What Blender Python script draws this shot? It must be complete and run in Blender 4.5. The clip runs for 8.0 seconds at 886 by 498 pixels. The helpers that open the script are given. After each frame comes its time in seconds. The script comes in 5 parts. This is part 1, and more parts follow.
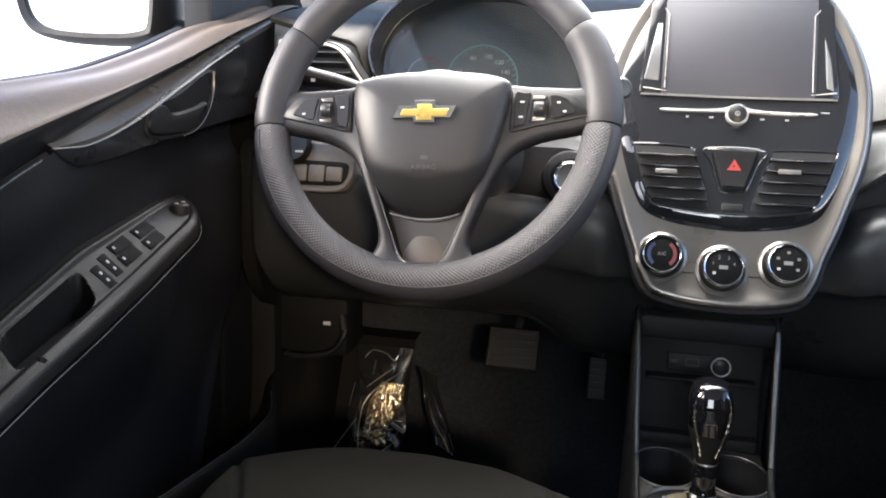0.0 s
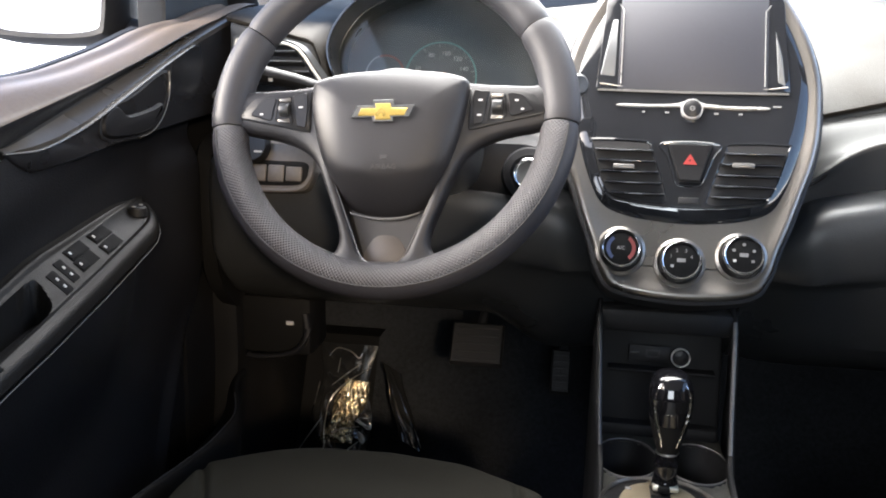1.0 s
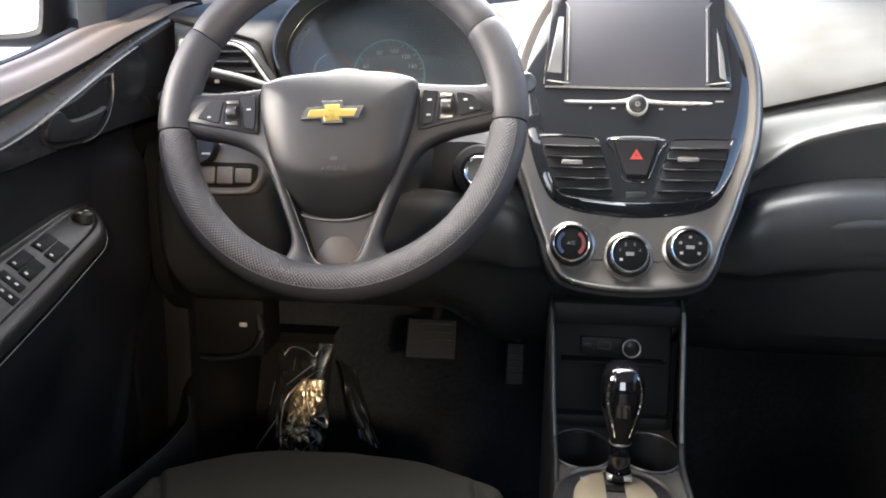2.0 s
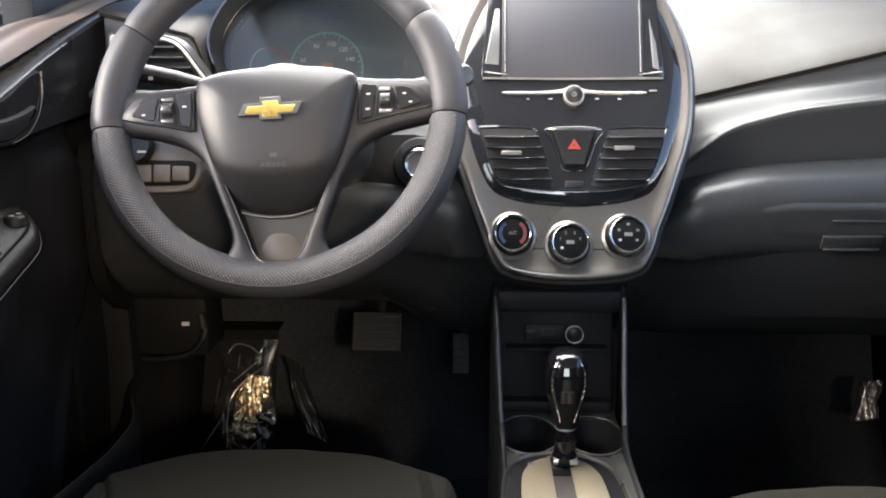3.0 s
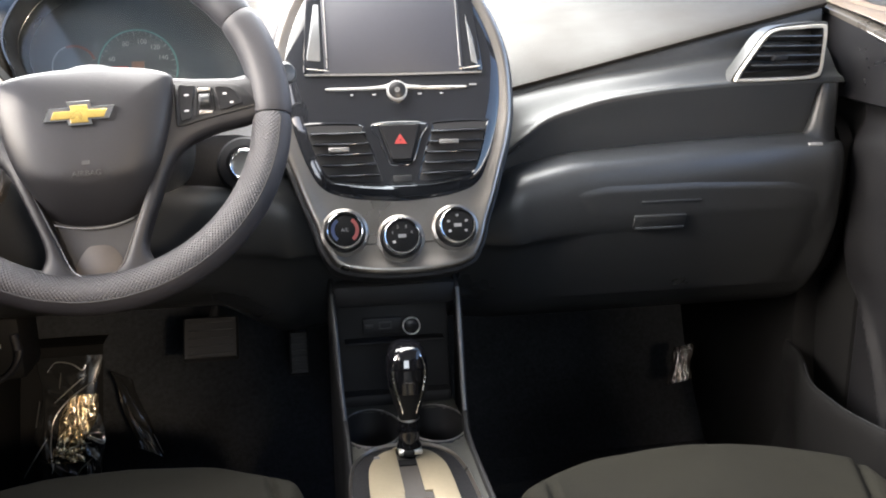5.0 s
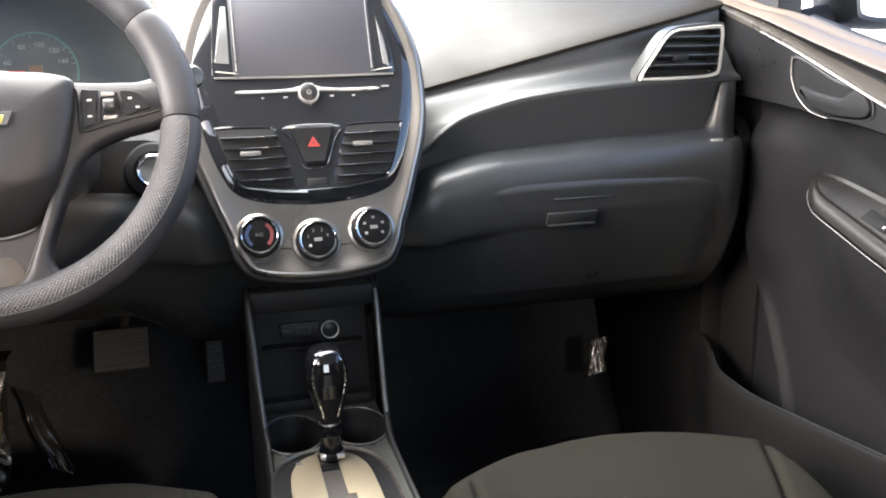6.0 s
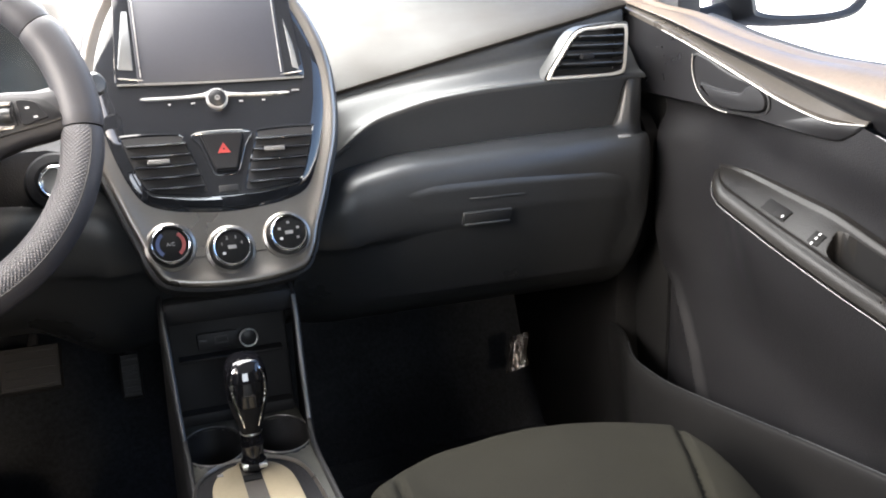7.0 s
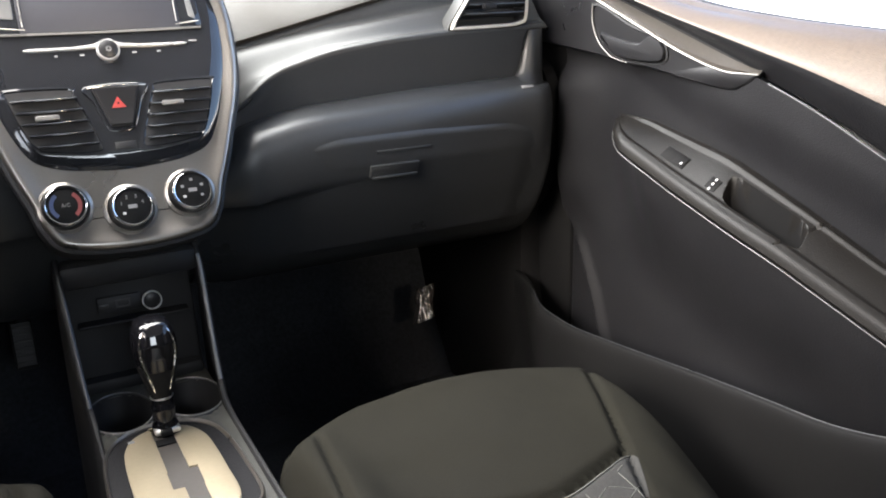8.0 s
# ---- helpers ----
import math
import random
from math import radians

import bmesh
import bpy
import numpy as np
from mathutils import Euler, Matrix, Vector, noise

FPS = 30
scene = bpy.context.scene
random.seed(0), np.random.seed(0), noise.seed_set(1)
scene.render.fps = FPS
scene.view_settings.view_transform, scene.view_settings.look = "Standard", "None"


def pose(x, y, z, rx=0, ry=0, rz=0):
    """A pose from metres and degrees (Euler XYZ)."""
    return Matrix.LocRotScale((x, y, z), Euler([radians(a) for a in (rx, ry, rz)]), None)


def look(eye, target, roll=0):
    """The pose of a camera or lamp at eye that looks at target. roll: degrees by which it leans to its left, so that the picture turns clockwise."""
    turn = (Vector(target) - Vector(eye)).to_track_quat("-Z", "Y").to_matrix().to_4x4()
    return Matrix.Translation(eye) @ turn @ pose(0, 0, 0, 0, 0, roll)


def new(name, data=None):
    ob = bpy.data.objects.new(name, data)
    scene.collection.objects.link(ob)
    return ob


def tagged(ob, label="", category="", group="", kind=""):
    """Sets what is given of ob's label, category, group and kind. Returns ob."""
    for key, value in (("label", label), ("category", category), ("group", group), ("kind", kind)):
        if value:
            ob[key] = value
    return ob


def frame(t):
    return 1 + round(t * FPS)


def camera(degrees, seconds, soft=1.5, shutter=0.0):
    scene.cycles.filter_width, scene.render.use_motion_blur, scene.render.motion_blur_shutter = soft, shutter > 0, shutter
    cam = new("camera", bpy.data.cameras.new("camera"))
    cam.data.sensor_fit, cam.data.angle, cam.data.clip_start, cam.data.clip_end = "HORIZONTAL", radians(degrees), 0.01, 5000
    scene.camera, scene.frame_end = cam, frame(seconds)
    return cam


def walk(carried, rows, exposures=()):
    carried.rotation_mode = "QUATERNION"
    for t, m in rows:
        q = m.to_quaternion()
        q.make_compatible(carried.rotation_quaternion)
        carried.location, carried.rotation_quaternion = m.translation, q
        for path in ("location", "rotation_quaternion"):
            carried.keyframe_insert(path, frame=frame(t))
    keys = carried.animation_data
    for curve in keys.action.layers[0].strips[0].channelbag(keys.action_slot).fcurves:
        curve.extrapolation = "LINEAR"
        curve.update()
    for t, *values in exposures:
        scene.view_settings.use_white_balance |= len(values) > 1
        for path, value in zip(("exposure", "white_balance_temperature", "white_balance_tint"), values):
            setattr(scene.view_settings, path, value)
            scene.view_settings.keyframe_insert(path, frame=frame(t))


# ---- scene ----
cam = camera(55.4, 8.0, soft=1.9)
PATH = [
    (0, (-0.121, -0.904, 0.732), (-0.53, 1.012, 0.331), 1.9),
    (0.5, (-0.119, -0.904, 0.737), (-0.487, 1.019, 0.327), 1.6),
    (1, (-0.118, -0.905, 0.738), (-0.443, 1.025, 0.323), 1.3),
    (1.5, (-0.118, -0.906, 0.743), (-0.391, 1.029, 0.321), 1.0),
    (3, (-0.117, -0.911, 0.753), (-0.196, 1.033, 0.293), -0.1),
    (3.5, (-0.117, -0.912, 0.755), (-0.124, 1.033, 0.29), -0.3),
    (4, (-0.119, -0.913, 0.756), (-0.032, 1.031, 0.291), -0.4),
    (4.5, (-0.119, -0.912, 0.759), (0.089, 1.019, 0.281), -0.6),
    (6, (-0.12, -0.915, 0.762), (0.39, 0.956, 0.274), -1.0),
    (6.5, (-0.122, -0.914, 0.763), (0.484, 0.929, 0.275), -1.2),
    (7, (-0.113, -0.92, 0.763), (0.568, 0.895, 0.273), -1.8),
    (7.5, (-0.119, -0.917, 0.764), (0.668, 0.842, 0.229), -1.7),
    (8, (-0.131, -0.909, 0.763), (0.764, 0.774, 0.159), -1.4),
]
walk(cam, [(t, look(eye, target, roll)) for t, eye, target, roll in PATH], exposures=[(0, 3.86), (3.5, 3.76), (4.5, 3.78), (6, 3.98), (7, 3.94), (8, 3.8)])

# World: bright overcast daylight round a parked car
world = bpy.data.worlds.new("daylight")
scene.world = world
world.use_nodes = True
wn = world.node_tree.nodes
sky = wn.new("ShaderNodeTexSky")
sky.sky_type, sky.sun_disc = "NISHITA", False
sky.sun_elevation, sky.sun_rotation = radians(28), radians(252)
sky.air_density, sky.dust_density, sky.ozone_density = 0.8, 2.0, 0.5
bg = wn["Background"]
world.node_tree.links.new(sky.outputs[0], bg.inputs[0])
bg.inputs[1].default_value = 0.085

sun_data = bpy.data.lights.new("sun", "SUN")
sun_data.energy, sun_data.angle, sun_data.color = 0.3, radians(14), (1.0, 0.98, 0.94)
sun = new("sun", sun_data)
sun.matrix_basis = look((-2.2, -0.72, 1.23), (0, 0, 0))


def window_lamp(name, eye, target, w, h, power, colour):
    d = bpy.data.lights.new(name, "AREA")
    d.shape, d.size, d.size_y, d.energy, d.color = "RECTANGLE", w, h, power, colour
    ob = new(name, d)
    ob.matrix_basis = look(eye, target)
    return ob


# windscreen daylight; an unseen cool fill and warm beam are added at the hatch
window_lamp("windscreen_daylight", (0.0, 0.34, 1.03), (0.22, 0.10, 0.58), 1.05, 0.68, 3.2, (1.0, 0.96, 0.92)).data.spread = radians(128)
window_lamp("hatch_fill", (0, -2.02, 0.98), (0, -0.5, 0.5), 0.9, 0.3, 1.15, (0.86, 0.93, 1.0))
window_lamp("hatch_warm_beam", (0.36, -2.0, 1.04), (-0.5, 0.1, 0.45), 0.18, 0.10, 0.40, (1.0, 0.76, 0.52)).data.spread = radians(70)

# ---------------------------------------------------------------- materials


def surface(name, colour, rough=0.5, metal=0.0, grain=0.0, grain_size=1.5e-3, vary=0.12, blotch=0.12, coat=0.0, ior=1.5, weave=0.0, rough_vary=0.08):
    """Principled surface: fine grain relief, colour that varies at two scales, uneven gloss."""
    m = bpy.data.materials.new(name)
    m.use_nodes = True
    t = m.node_tree
    n, k = t.nodes, t.links.new
    b = n["Principled BSDF"]
    b.inputs["Metallic"].default_value = metal
    b.inputs["IOR"].default_value = ior
    b.inputs["Coat Weight"].default_value = coat
    b.inputs["Coat Roughness"].default_value = 0.04
    co = n.new("ShaderNodeTexCoord")
    big = n.new("ShaderNodeTexNoise")
    big.inputs["Scale"].default_value = 1 / blotch
    big.inputs["Detail"].default_value = 4
    k(co.outputs["Object"], big.inputs["Vector"])
    fine = n.new("ShaderNodeTexNoise")
    fine.inputs["Scale"].default_value = 0.35 / grain_size
    fine.inputs["Detail"].default_value = 2
    k(co.outputs["Object"], fine.inputs["Vector"])
    both = n.new("ShaderNodeMath")
    both.operation = "ADD"
    k(big.outputs["Fac"], both.inputs[0])
    k(fine.outputs["Fac"], both.inputs[1])
    ramp = n.new("ShaderNodeMapRange")
    ramp.inputs["From Min"].default_value, ramp.inputs["From Max"].default_value = 0.6, 1.4
    ramp.inputs["To Min"].default_value, ramp.inputs["To Max"].default_value = 1 - vary, 1 + vary
    k(both.outputs[0], ramp.inputs["Value"])
    mul = n.new("ShaderNodeVectorMath")
    mul.operation = "SCALE"
    mul.inputs[0].default_value = colour[:3]
    k(ramp.outputs[0], mul.inputs["Scale"])
    k(mul.outputs[0], b.inputs["Base Color"])
    rr = n.new("ShaderNodeMapRange")
    rr.inputs["From Min"].default_value, rr.inputs["From Max"].default_value = 0.3, 0.7
    rr.inputs["To Min"].default_value, rr.inputs["To Max"].default_value = max(0.01, rough - rough_vary), min(1, rough + rough_vary)
    k(big.outputs["Fac"], rr.inputs["Value"])
    k(rr.outputs[0], b.inputs["Roughness"])
    if grain:
        cell = n.new("ShaderNodeTexVoronoi")
        cell.inputs["Scale"].default_value = 1 / grain_size
        k(co.outputs["Object"], cell.inputs["Vector"])
        bump = n.new("ShaderNodeBump")
        bump.inputs["Strength"].default_value = grain
        bump.inputs["Distance"].default_value = grain_size * 0.25
        k(cell.outputs["Distance"], bump.inputs["Height"])
        k(bump.outputs[0], b.inputs["Normal"])
    return m


def perforated(name, colour, rough, around, across):
    """Grip with rows of small dimples; they follow the rim by its UV map."""
    m = surface(name, colour, rough)
    t = m.node_tree
    n, k = t.nodes, t.links.new
    uv = n.new("ShaderNodeUVMap")
    sep = n.new("ShaderNodeSeparateXYZ")
    k(uv.outputs[0], sep.inputs[0])
    waves = []
    for out, count in (("X", around), ("Y", across)):
        a = n.new("ShaderNodeMath")
        a.operation = "MULTIPLY"
        a.inputs[1].default_value = count * 2 * math.pi
        k(sep.outputs[out], a.inputs[0])
        s = n.new("ShaderNodeMath")
        s.operation = "SINE"
        k(a.outputs[0], s.inputs[0])
        waves.append(s)
    p = n.new("ShaderNodeMath")
    p.operation = "MULTIPLY"
    k(waves[0].outputs[0], p.inputs[0])
    k(waves[1].outputs[0], p.inputs[1])
    bump = n.new("ShaderNodeBump")
    bump.inputs["Strength"].default_value = 1.0
    bump.inputs["Distance"].default_value = 0.0004
    b = n["Principled BSDF"]
    # low points of the dimples are darkened, their shade put into the colour
    dimple_shade = n.new("ShaderNodeMapRange")
    dimple_shade.inputs["From Min"].default_value, dimple_shade.inputs["From Max"].default_value = -0.95, -0.45
    dimple_shade.inputs["To Min"].default_value, dimple_shade.inputs["To Max"].default_value = 0.35, 1.0
    k(p.outputs[0], dimple_shade.inputs["Value"])
    deep = n.new("ShaderNodeVectorMath")
    deep.operation = "SCALE"
    k(b.inputs["Base Color"].links[0].from_socket, deep.inputs[0])
    k(dimple_shade.outputs[0], deep.inputs["Scale"])
    k(deep.outputs[0], b.inputs["Base Color"])
    k(p.outputs[0], bump.inputs["Height"])
    k(bump.outputs[0], n["Principled BSDF"].inputs["Normal"])
    return m


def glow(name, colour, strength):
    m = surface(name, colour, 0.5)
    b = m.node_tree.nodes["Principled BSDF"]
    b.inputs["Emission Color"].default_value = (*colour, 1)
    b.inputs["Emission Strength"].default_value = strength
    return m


def clear_glass(name, tint=(0.93, 0.96, 0.95)):
    m = bpy.data.materials.new(name)
    m.use_nodes = True
    t = m.node_tree
    n, k = t.nodes, t.links.new
    n.remove(n["Principled BSDF"])
    tr = n.new("ShaderNodeBsdfTransparent")
    tr.inputs[0].default_value = (*tint, 1)
    gl = n.new("ShaderNodeBsdfGlossy")
    gl.inputs["Roughness"].default_value = 0.0
    fr = n.new("ShaderNodeFresnel")
    fr.inputs[0].default_value = 1.25
    mix = n.new("ShaderNodeMixShader")
    k(fr.outputs[0], mix.inputs[0])
    k(tr.outputs[0], mix.inputs[1])
    k(gl.outputs[0], mix.inputs[2])
    k(mix.outputs[0], n["Material Output"].inputs[0])
    return m


M_PAD = surface("dash_pad_vinyl", (0.0150, 0.0126, 0.0096), 0.62, ior=1.28, grain=0.5, grain_size=1.6e-3, vary=0.1)
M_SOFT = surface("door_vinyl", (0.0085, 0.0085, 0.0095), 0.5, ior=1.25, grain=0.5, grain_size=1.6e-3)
# grey-brown made paler, with the window's light on the sill put in
M_SILL = surface("lit_door_top_vinyl", (0.150, 0.116, 0.088), 0.5, grain=0.5, grain_size=1.8e-3)
M_HARD = surface("hard_black_plastic", (0.0225, 0.0240, 0.0255), 0.34, grain=0.4, grain_size=1.2e-3)
M_MATTE = surface("matte_black_plastic", (0.016, 0.016, 0.0175), 0.65)
M_PIANO = surface("piano_black", (0.0125, 0.0135, 0.016), 0.05, coat=0.3, rough_vary=0.02, vary=0.04)
M_SILVER = surface("satin_silver_paint", (0.24, 0.225, 0.208), 0.33, metal=0.9, grain_size=0.6e-3, vary=0.06)
M_WHITE = surface("pale_ring_shine", (0.6, 0.6, 0.58), 0.35)
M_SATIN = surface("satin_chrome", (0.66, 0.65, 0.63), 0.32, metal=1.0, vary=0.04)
M_CHROME = surface("bright_chrome", (0.8, 0.8, 0.8), 0.06, metal=1.0, vary=0.03, rough_vary=0.03)
M_RIM = surface("wheel_urethane", (0.021, 0.021, 0.025), 0.5, ior=1.42, grain=0.35, grain_size=0.9e-3, vary=0.08)
M_GRIP = perforated("wheel_dimpled_grip", (0.030, 0.0293, 0.033), 0.5, 1, 1)
M_HUB = surface("airbag_cover_vinyl", (0.0110, 0.0110, 0.0130), 0.48, ior=1.4, grain=0.4, grain_size=1.0e-3, vary=0.08)
M_SEAT = surface("seat_cloth", (0.0092, 0.0089, 0.0066), 0.92, ior=1.2, grain=0.9, grain_size=1.1e-3, vary=0.16)
M_INSERT = surface("seat_insert_cloth", (0.030, 0.030, 0.029), 0.9, ior=1.25, grain=0.9, grain_size=1.3e-3, vary=0.25)
M_THREAD = surface("pale_thread", (0.085, 0.085, 0.078), 0.8)
M_CARPET = surface("black_carpet", (0.022, 0.024, 0.0275), 0.95, ior=1.2, grain=1.0, grain_size=2.5e-3, vary=0.4)
M_RUBBER = surface("black_rubber", (0.012, 0.012, 0.0125), 0.6, grain=0.4)
M_SCREEN = surface("dark_display_glass", (0.034, 0.035, 0.042), 0.42, ior=1.35, rough_vary=0.02, vary=0.03)
M_DIAL = surface("dial_face", (0.030, 0.033, 0.040), 0.4)
M_MARK = surface("white_print", (0.38, 0.38, 0.38), 0.5)
M_DIM = surface("grey_print", (0.16, 0.16, 0.16), 0.5)
M_PRINT = surface("pressed_print", (0.018, 0.0175, 0.018), 0.5)
M_TEAL = surface("teal_print", (0.045, 0.11, 0.105), 0.5)
M_RED = surface("red_print", (0.26, 0.024, 0.021), 0.45)
M_WARM = surface("dim_red_arc", (0.15, 0.028, 0.026), 0.45)
M_COLD = surface("dim_blue_arc", (0.018, 0.032, 0.085), 0.45)
M_GOLD = surface("gold_emblem", (0.50, 0.36, 0.10), 0.3, metal=0.7)
M_HEAD = surface("headliner_cloth", (0.42, 0.42, 0.41), 0.9, grain=0.4, grain_size=2e-3)
M_BODY = surface("car_paint", (0.5, 0.5, 0.5), 0.25, coat=1.0, vary=0.03)
M_PLATE = surface("brushed_shift_plate", (0.31, 0.265, 0.185), 0.36, metal=0.55, vary=0.06)
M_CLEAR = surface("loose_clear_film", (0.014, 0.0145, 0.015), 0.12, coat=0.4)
# clear film: the warm light it reflects is put into a golden metal colour
M_FILM = surface("film_golden_light", (0.86, 0.74, 0.52), 0.22, metal=0.95, rough_vary=0.06)
M_BAND = surface("satin_grey_fascia", (0.026, 0.0265, 0.026), 0.4, ior=1.32)
M_SHEEN = surface("gloss_black_band", (0.032, 0.034, 0.036), 0.05, ior=1.35, rough_vary=0.02, vary=0.04)
M_BLACK = surface("switch_matte_black", (0.007, 0.007, 0.0072), 0.6, ior=1.16)
M_EDGE = surface("satin_trim_edge", (0.058, 0.052, 0.045), 0.3)
M_CHEEK = surface("cheek_reflection_satin", (0.115, 0.12, 0.125), 0.4, metal=0.3, vary=0.04)
M_GLOSS = surface("deep_gloss_black", (0.004, 0.004, 0.005), 0.03, coat=0.15, ior=1.45, rough_vary=0.015)
M_BAR = surface("pale_silver_paint", (0.54, 0.54, 0.535), 0.30, metal=0.45)
M_GROUND = surface("pale_concrete", (0.45, 0.44, 0.42), 0.8, grain=0.3, grain_size=0.01, blotch=1.5)
M_GLASS = clear_glass("window_glass")
M_TINT = clear_glass("light_cutting_glass", (0.10, 0.11, 0.11))
M_DECK = surface("warm_grained_plastic", (0.034, 0.034, 0.029), 0.5, grain=0.4, grain_size=1.2e-3)
M_SLOT = surface("grey_slot_strip", (0.034, 0.030, 0.026), 0.5)
M_WEDGE = surface("satin_black_wedge", (0.010, 0.010, 0.011), 0.3, ior=1.4)
M_SCRAP = surface("thin_clear_scrap", (0.30, 0.28, 0.26), 0.07, metal=0.8)
M_MIRROR = surface("mirror_glass", (0.85, 0.86, 0.87), 0.01, metal=1.0, vary=0.0, rough_vary=0.0)
M_SWITCH = surface("switch_black", (0.009, 0.009, 0.010), 0.36, ior=1.35)
M_BEVEL = surface("satin_grey_trim", (0.095, 0.093, 0.090), 0.28)
M_RINGS = surface("cream_satin_metal", (0.32, 0.30, 0.26), 0.5, metal=0.2)
M_ARM = surface("armrest_vinyl", (0.0072, 0.0066, 0.0060), 0.42, ior=1.25, grain=0.4, grain_size=1.5e-3)
M_DEEP = surface("deep_black_plastic", (0.009, 0.009, 0.0098), 0.6, ior=1.4)
M_LIGHTSW = surface("warm_grey_plastic", (0.085, 0.075, 0.067), 0.45, grain=0.2)
M_BROWN = surface("spoke_lit_patch", (0.052, 0.045, 0.040), 0.55)

# ---------------------------------------------------------------- mesh tools


def spline(pts, n, closed=False):
    """n points along a Catmull-Rom curve through pts (tuples of any length)."""
    p = [Vector(q) for q in pts]
    segs = len(p) if closed else len(p) - 1
    out = []
    for i in range(n):
        s = i / n * segs if closed else i / (n - 1) * segs
        j = min(int(s), segs - 1)
        f = s - j
        if closed:
            a, b, c, d = (p[(j + o) % len(p)] for o in (-1, 0, 1, 2))
        else:
            a, b, c, d = (p[max(0, min(len(p) - 1, j + o))] for o in (-1, 0, 1, 2))
        out.append(0.5 * (2 * b + (c - a) * f + (2 * a - 5 * b + 4 * c - d) * f * f + (3 * b - a - 3 * c + d) * f ** 3))
    return out


def ease(x, a, b):
    f = max(0.0, min(1.0, (x - a) / (b - a)))
    return f * f * (3 - 2 * f)


def along(x, pts):
    """Piecewise smooth value at x through (x, value) pairs with rising x."""
    if x <= pts[0][0]:
        return pts[0][1]
    for (a, u), (b, v) in zip(pts, pts[1:]):
        if x <= b:
            return u + (v - u) * (x - a) / (b - a)
    return pts[-1][1]


def mirror_half(half):
    """A closed outline from its right half, given from top middle to bottom middle."""
    right = list(half)
    left = [(-x, y) for x, y in reversed(right) if abs(x) > 1e-6]
    return right + left


def loft(rows, close_u=False, close_v=False, uv=False, caps=False):
    bm = bmesh.new()
    grid = [[bm.verts.new(p) for p in row] for row in rows]
    nu, nv = len(rows), len(rows[0])
    layer = bm.loops.layers.uv.new() if uv else None
    for i in range(nu if close_u else nu - 1):
        for j in range(nv if close_v else nv - 1):
            corners = ((i, j), (i + 1, j), (i + 1, j + 1), (i, j + 1))
            f = bm.faces.new([grid[a % nu][b % nv] for a, b in corners])
            if uv:
                for lp, (a, b) in zip(f.loops, corners):
                    lp[layer].uv = (a * uv[0], b * uv[1])
    if caps:
        bm.faces.new(list(reversed(grid[0])))
        bm.faces.new(grid[-1])
    return bm


def plate(outline, profile, back=True):
    """A closed outline in x, y raised along z: profile rows are (inset in metres, z), from the back edge to the face."""
    pts = [Vector((p[0], p[1])) for p in outline]
    area = sum(a.x * b.y - b.x * a.y for a, b in zip(pts, pts[1:] + pts[:1]))
    if area < 0:
        pts.reverse()
    n = len(pts)
    normals = []
    for i in range(n):
        d = pts[(i + 1) % n] - pts[i - 1]
        normals.append(Vector((-d.y, d.x)).normalized())
    rows = [[(*(p + q * inset), z) for p, q in zip(pts, normals)] for inset, z in profile]
    bm = loft(rows, close_v=True)
    bm.verts.ensure_lookup_table()
    bm.faces.new(bm.verts[-n:])
    if back:
        bm.faces.new(list(reversed(bm.verts[:n])))
    return bm


def dome(outline, profile):
    """A closed outline that shrinks to its middle: profile rows are (scale, z)."""
    pts = [Vector((p[0], p[1])) for p in outline]
    area = sum(a.x * b.y - b.x * a.y for a, b in zip(pts, pts[1:] + pts[:1]))
    if area < 0:
        pts.reverse()
    mid = sum(pts, Vector((0, 0))) / len(pts)
    bm = loft([[(*(mid + (p - mid) * s), z) for p in pts] for s, z in profile], close_v=True)
    bm.verts.ensure_lookup_table()
    bm.faces.new(bm.verts[-len(pts):])
    return bm


def ring(outer, inner, profile):
    """A frame between two outlines of equal count: profile rows are (share of the way inwards, z)."""
    rows = [[(*(Vector(a[:2]).lerp(Vector(b[:2]), f)), z) for a, b in zip(outer, inner)] for f, z in profile]
    return loft(rows, close_u=True, close_v=True)


def tube(path, radius, n=10, closed=False, flat=1.0, up=(0, 0, 1)):
    """A tube along a path; radius is a number or one for each point; flat squeezes it along up."""
    path = [Vector(p) for p in path]
    rows, m = [], len(path)
    for i, p in enumerate(path):
        d = path[(i + 1) % m] - path[i - 1] if closed else path[min(i + 1, m - 1)] - path[max(i - 1, 0)]
        d.normalize()
        side = d.cross(Vector(up))
        side = side.normalized() if side.length > 1e-4 else Vector((1, 0, 0))
        top = side.cross(d).normalized()
        r = radius[i] if isinstance(radius, (list, tuple)) else radius
        rows.append([p + r * (math.cos(a) * side + flat * math.sin(a) * top) for a in (2 * math.pi * j / n for j in range(n))])
    return loft(rows, close_u=closed, close_v=True, caps=not closed)


def lathe(profile, n=32):
    """Turned about z: profile rows are (radius, z)."""
    bm = loft([[(r * math.cos(a), r * math.sin(a), z) for a in (2 * math.pi * j / n for j in range(n))] for r, z in profile], close_v=True)
    bm.verts.ensure_lookup_table()
    bm.faces.new(bm.verts[-n:])
    return bm


def block(x, y, z, w, d, h, r=0.003, turn=None):
    """A box with rounded edges, its middle at x, y, z."""
    bm = bmesh.new()
    bmesh.ops.create_cube(bm, size=1)
    bmesh.ops.scale(bm, vec=(w, d, h), verts=bm.verts)
    if r:
        bmesh.ops.bevel(bm, geom=bm.edges, offset=min(r, 0.45 * min(w, d, h)), segments=2, profile=0.5, affect="EDGES")
    if turn:
        bmesh.ops.transform(bm, matrix=turn, verts=bm.verts)
    bmesh.ops.translate(bm, vec=(x, y, z), verts=bm.verts)
    return bm


def moved(bm, m):
    bmesh.ops.transform(bm, matrix=m, verts=bm.verts)
    return bm


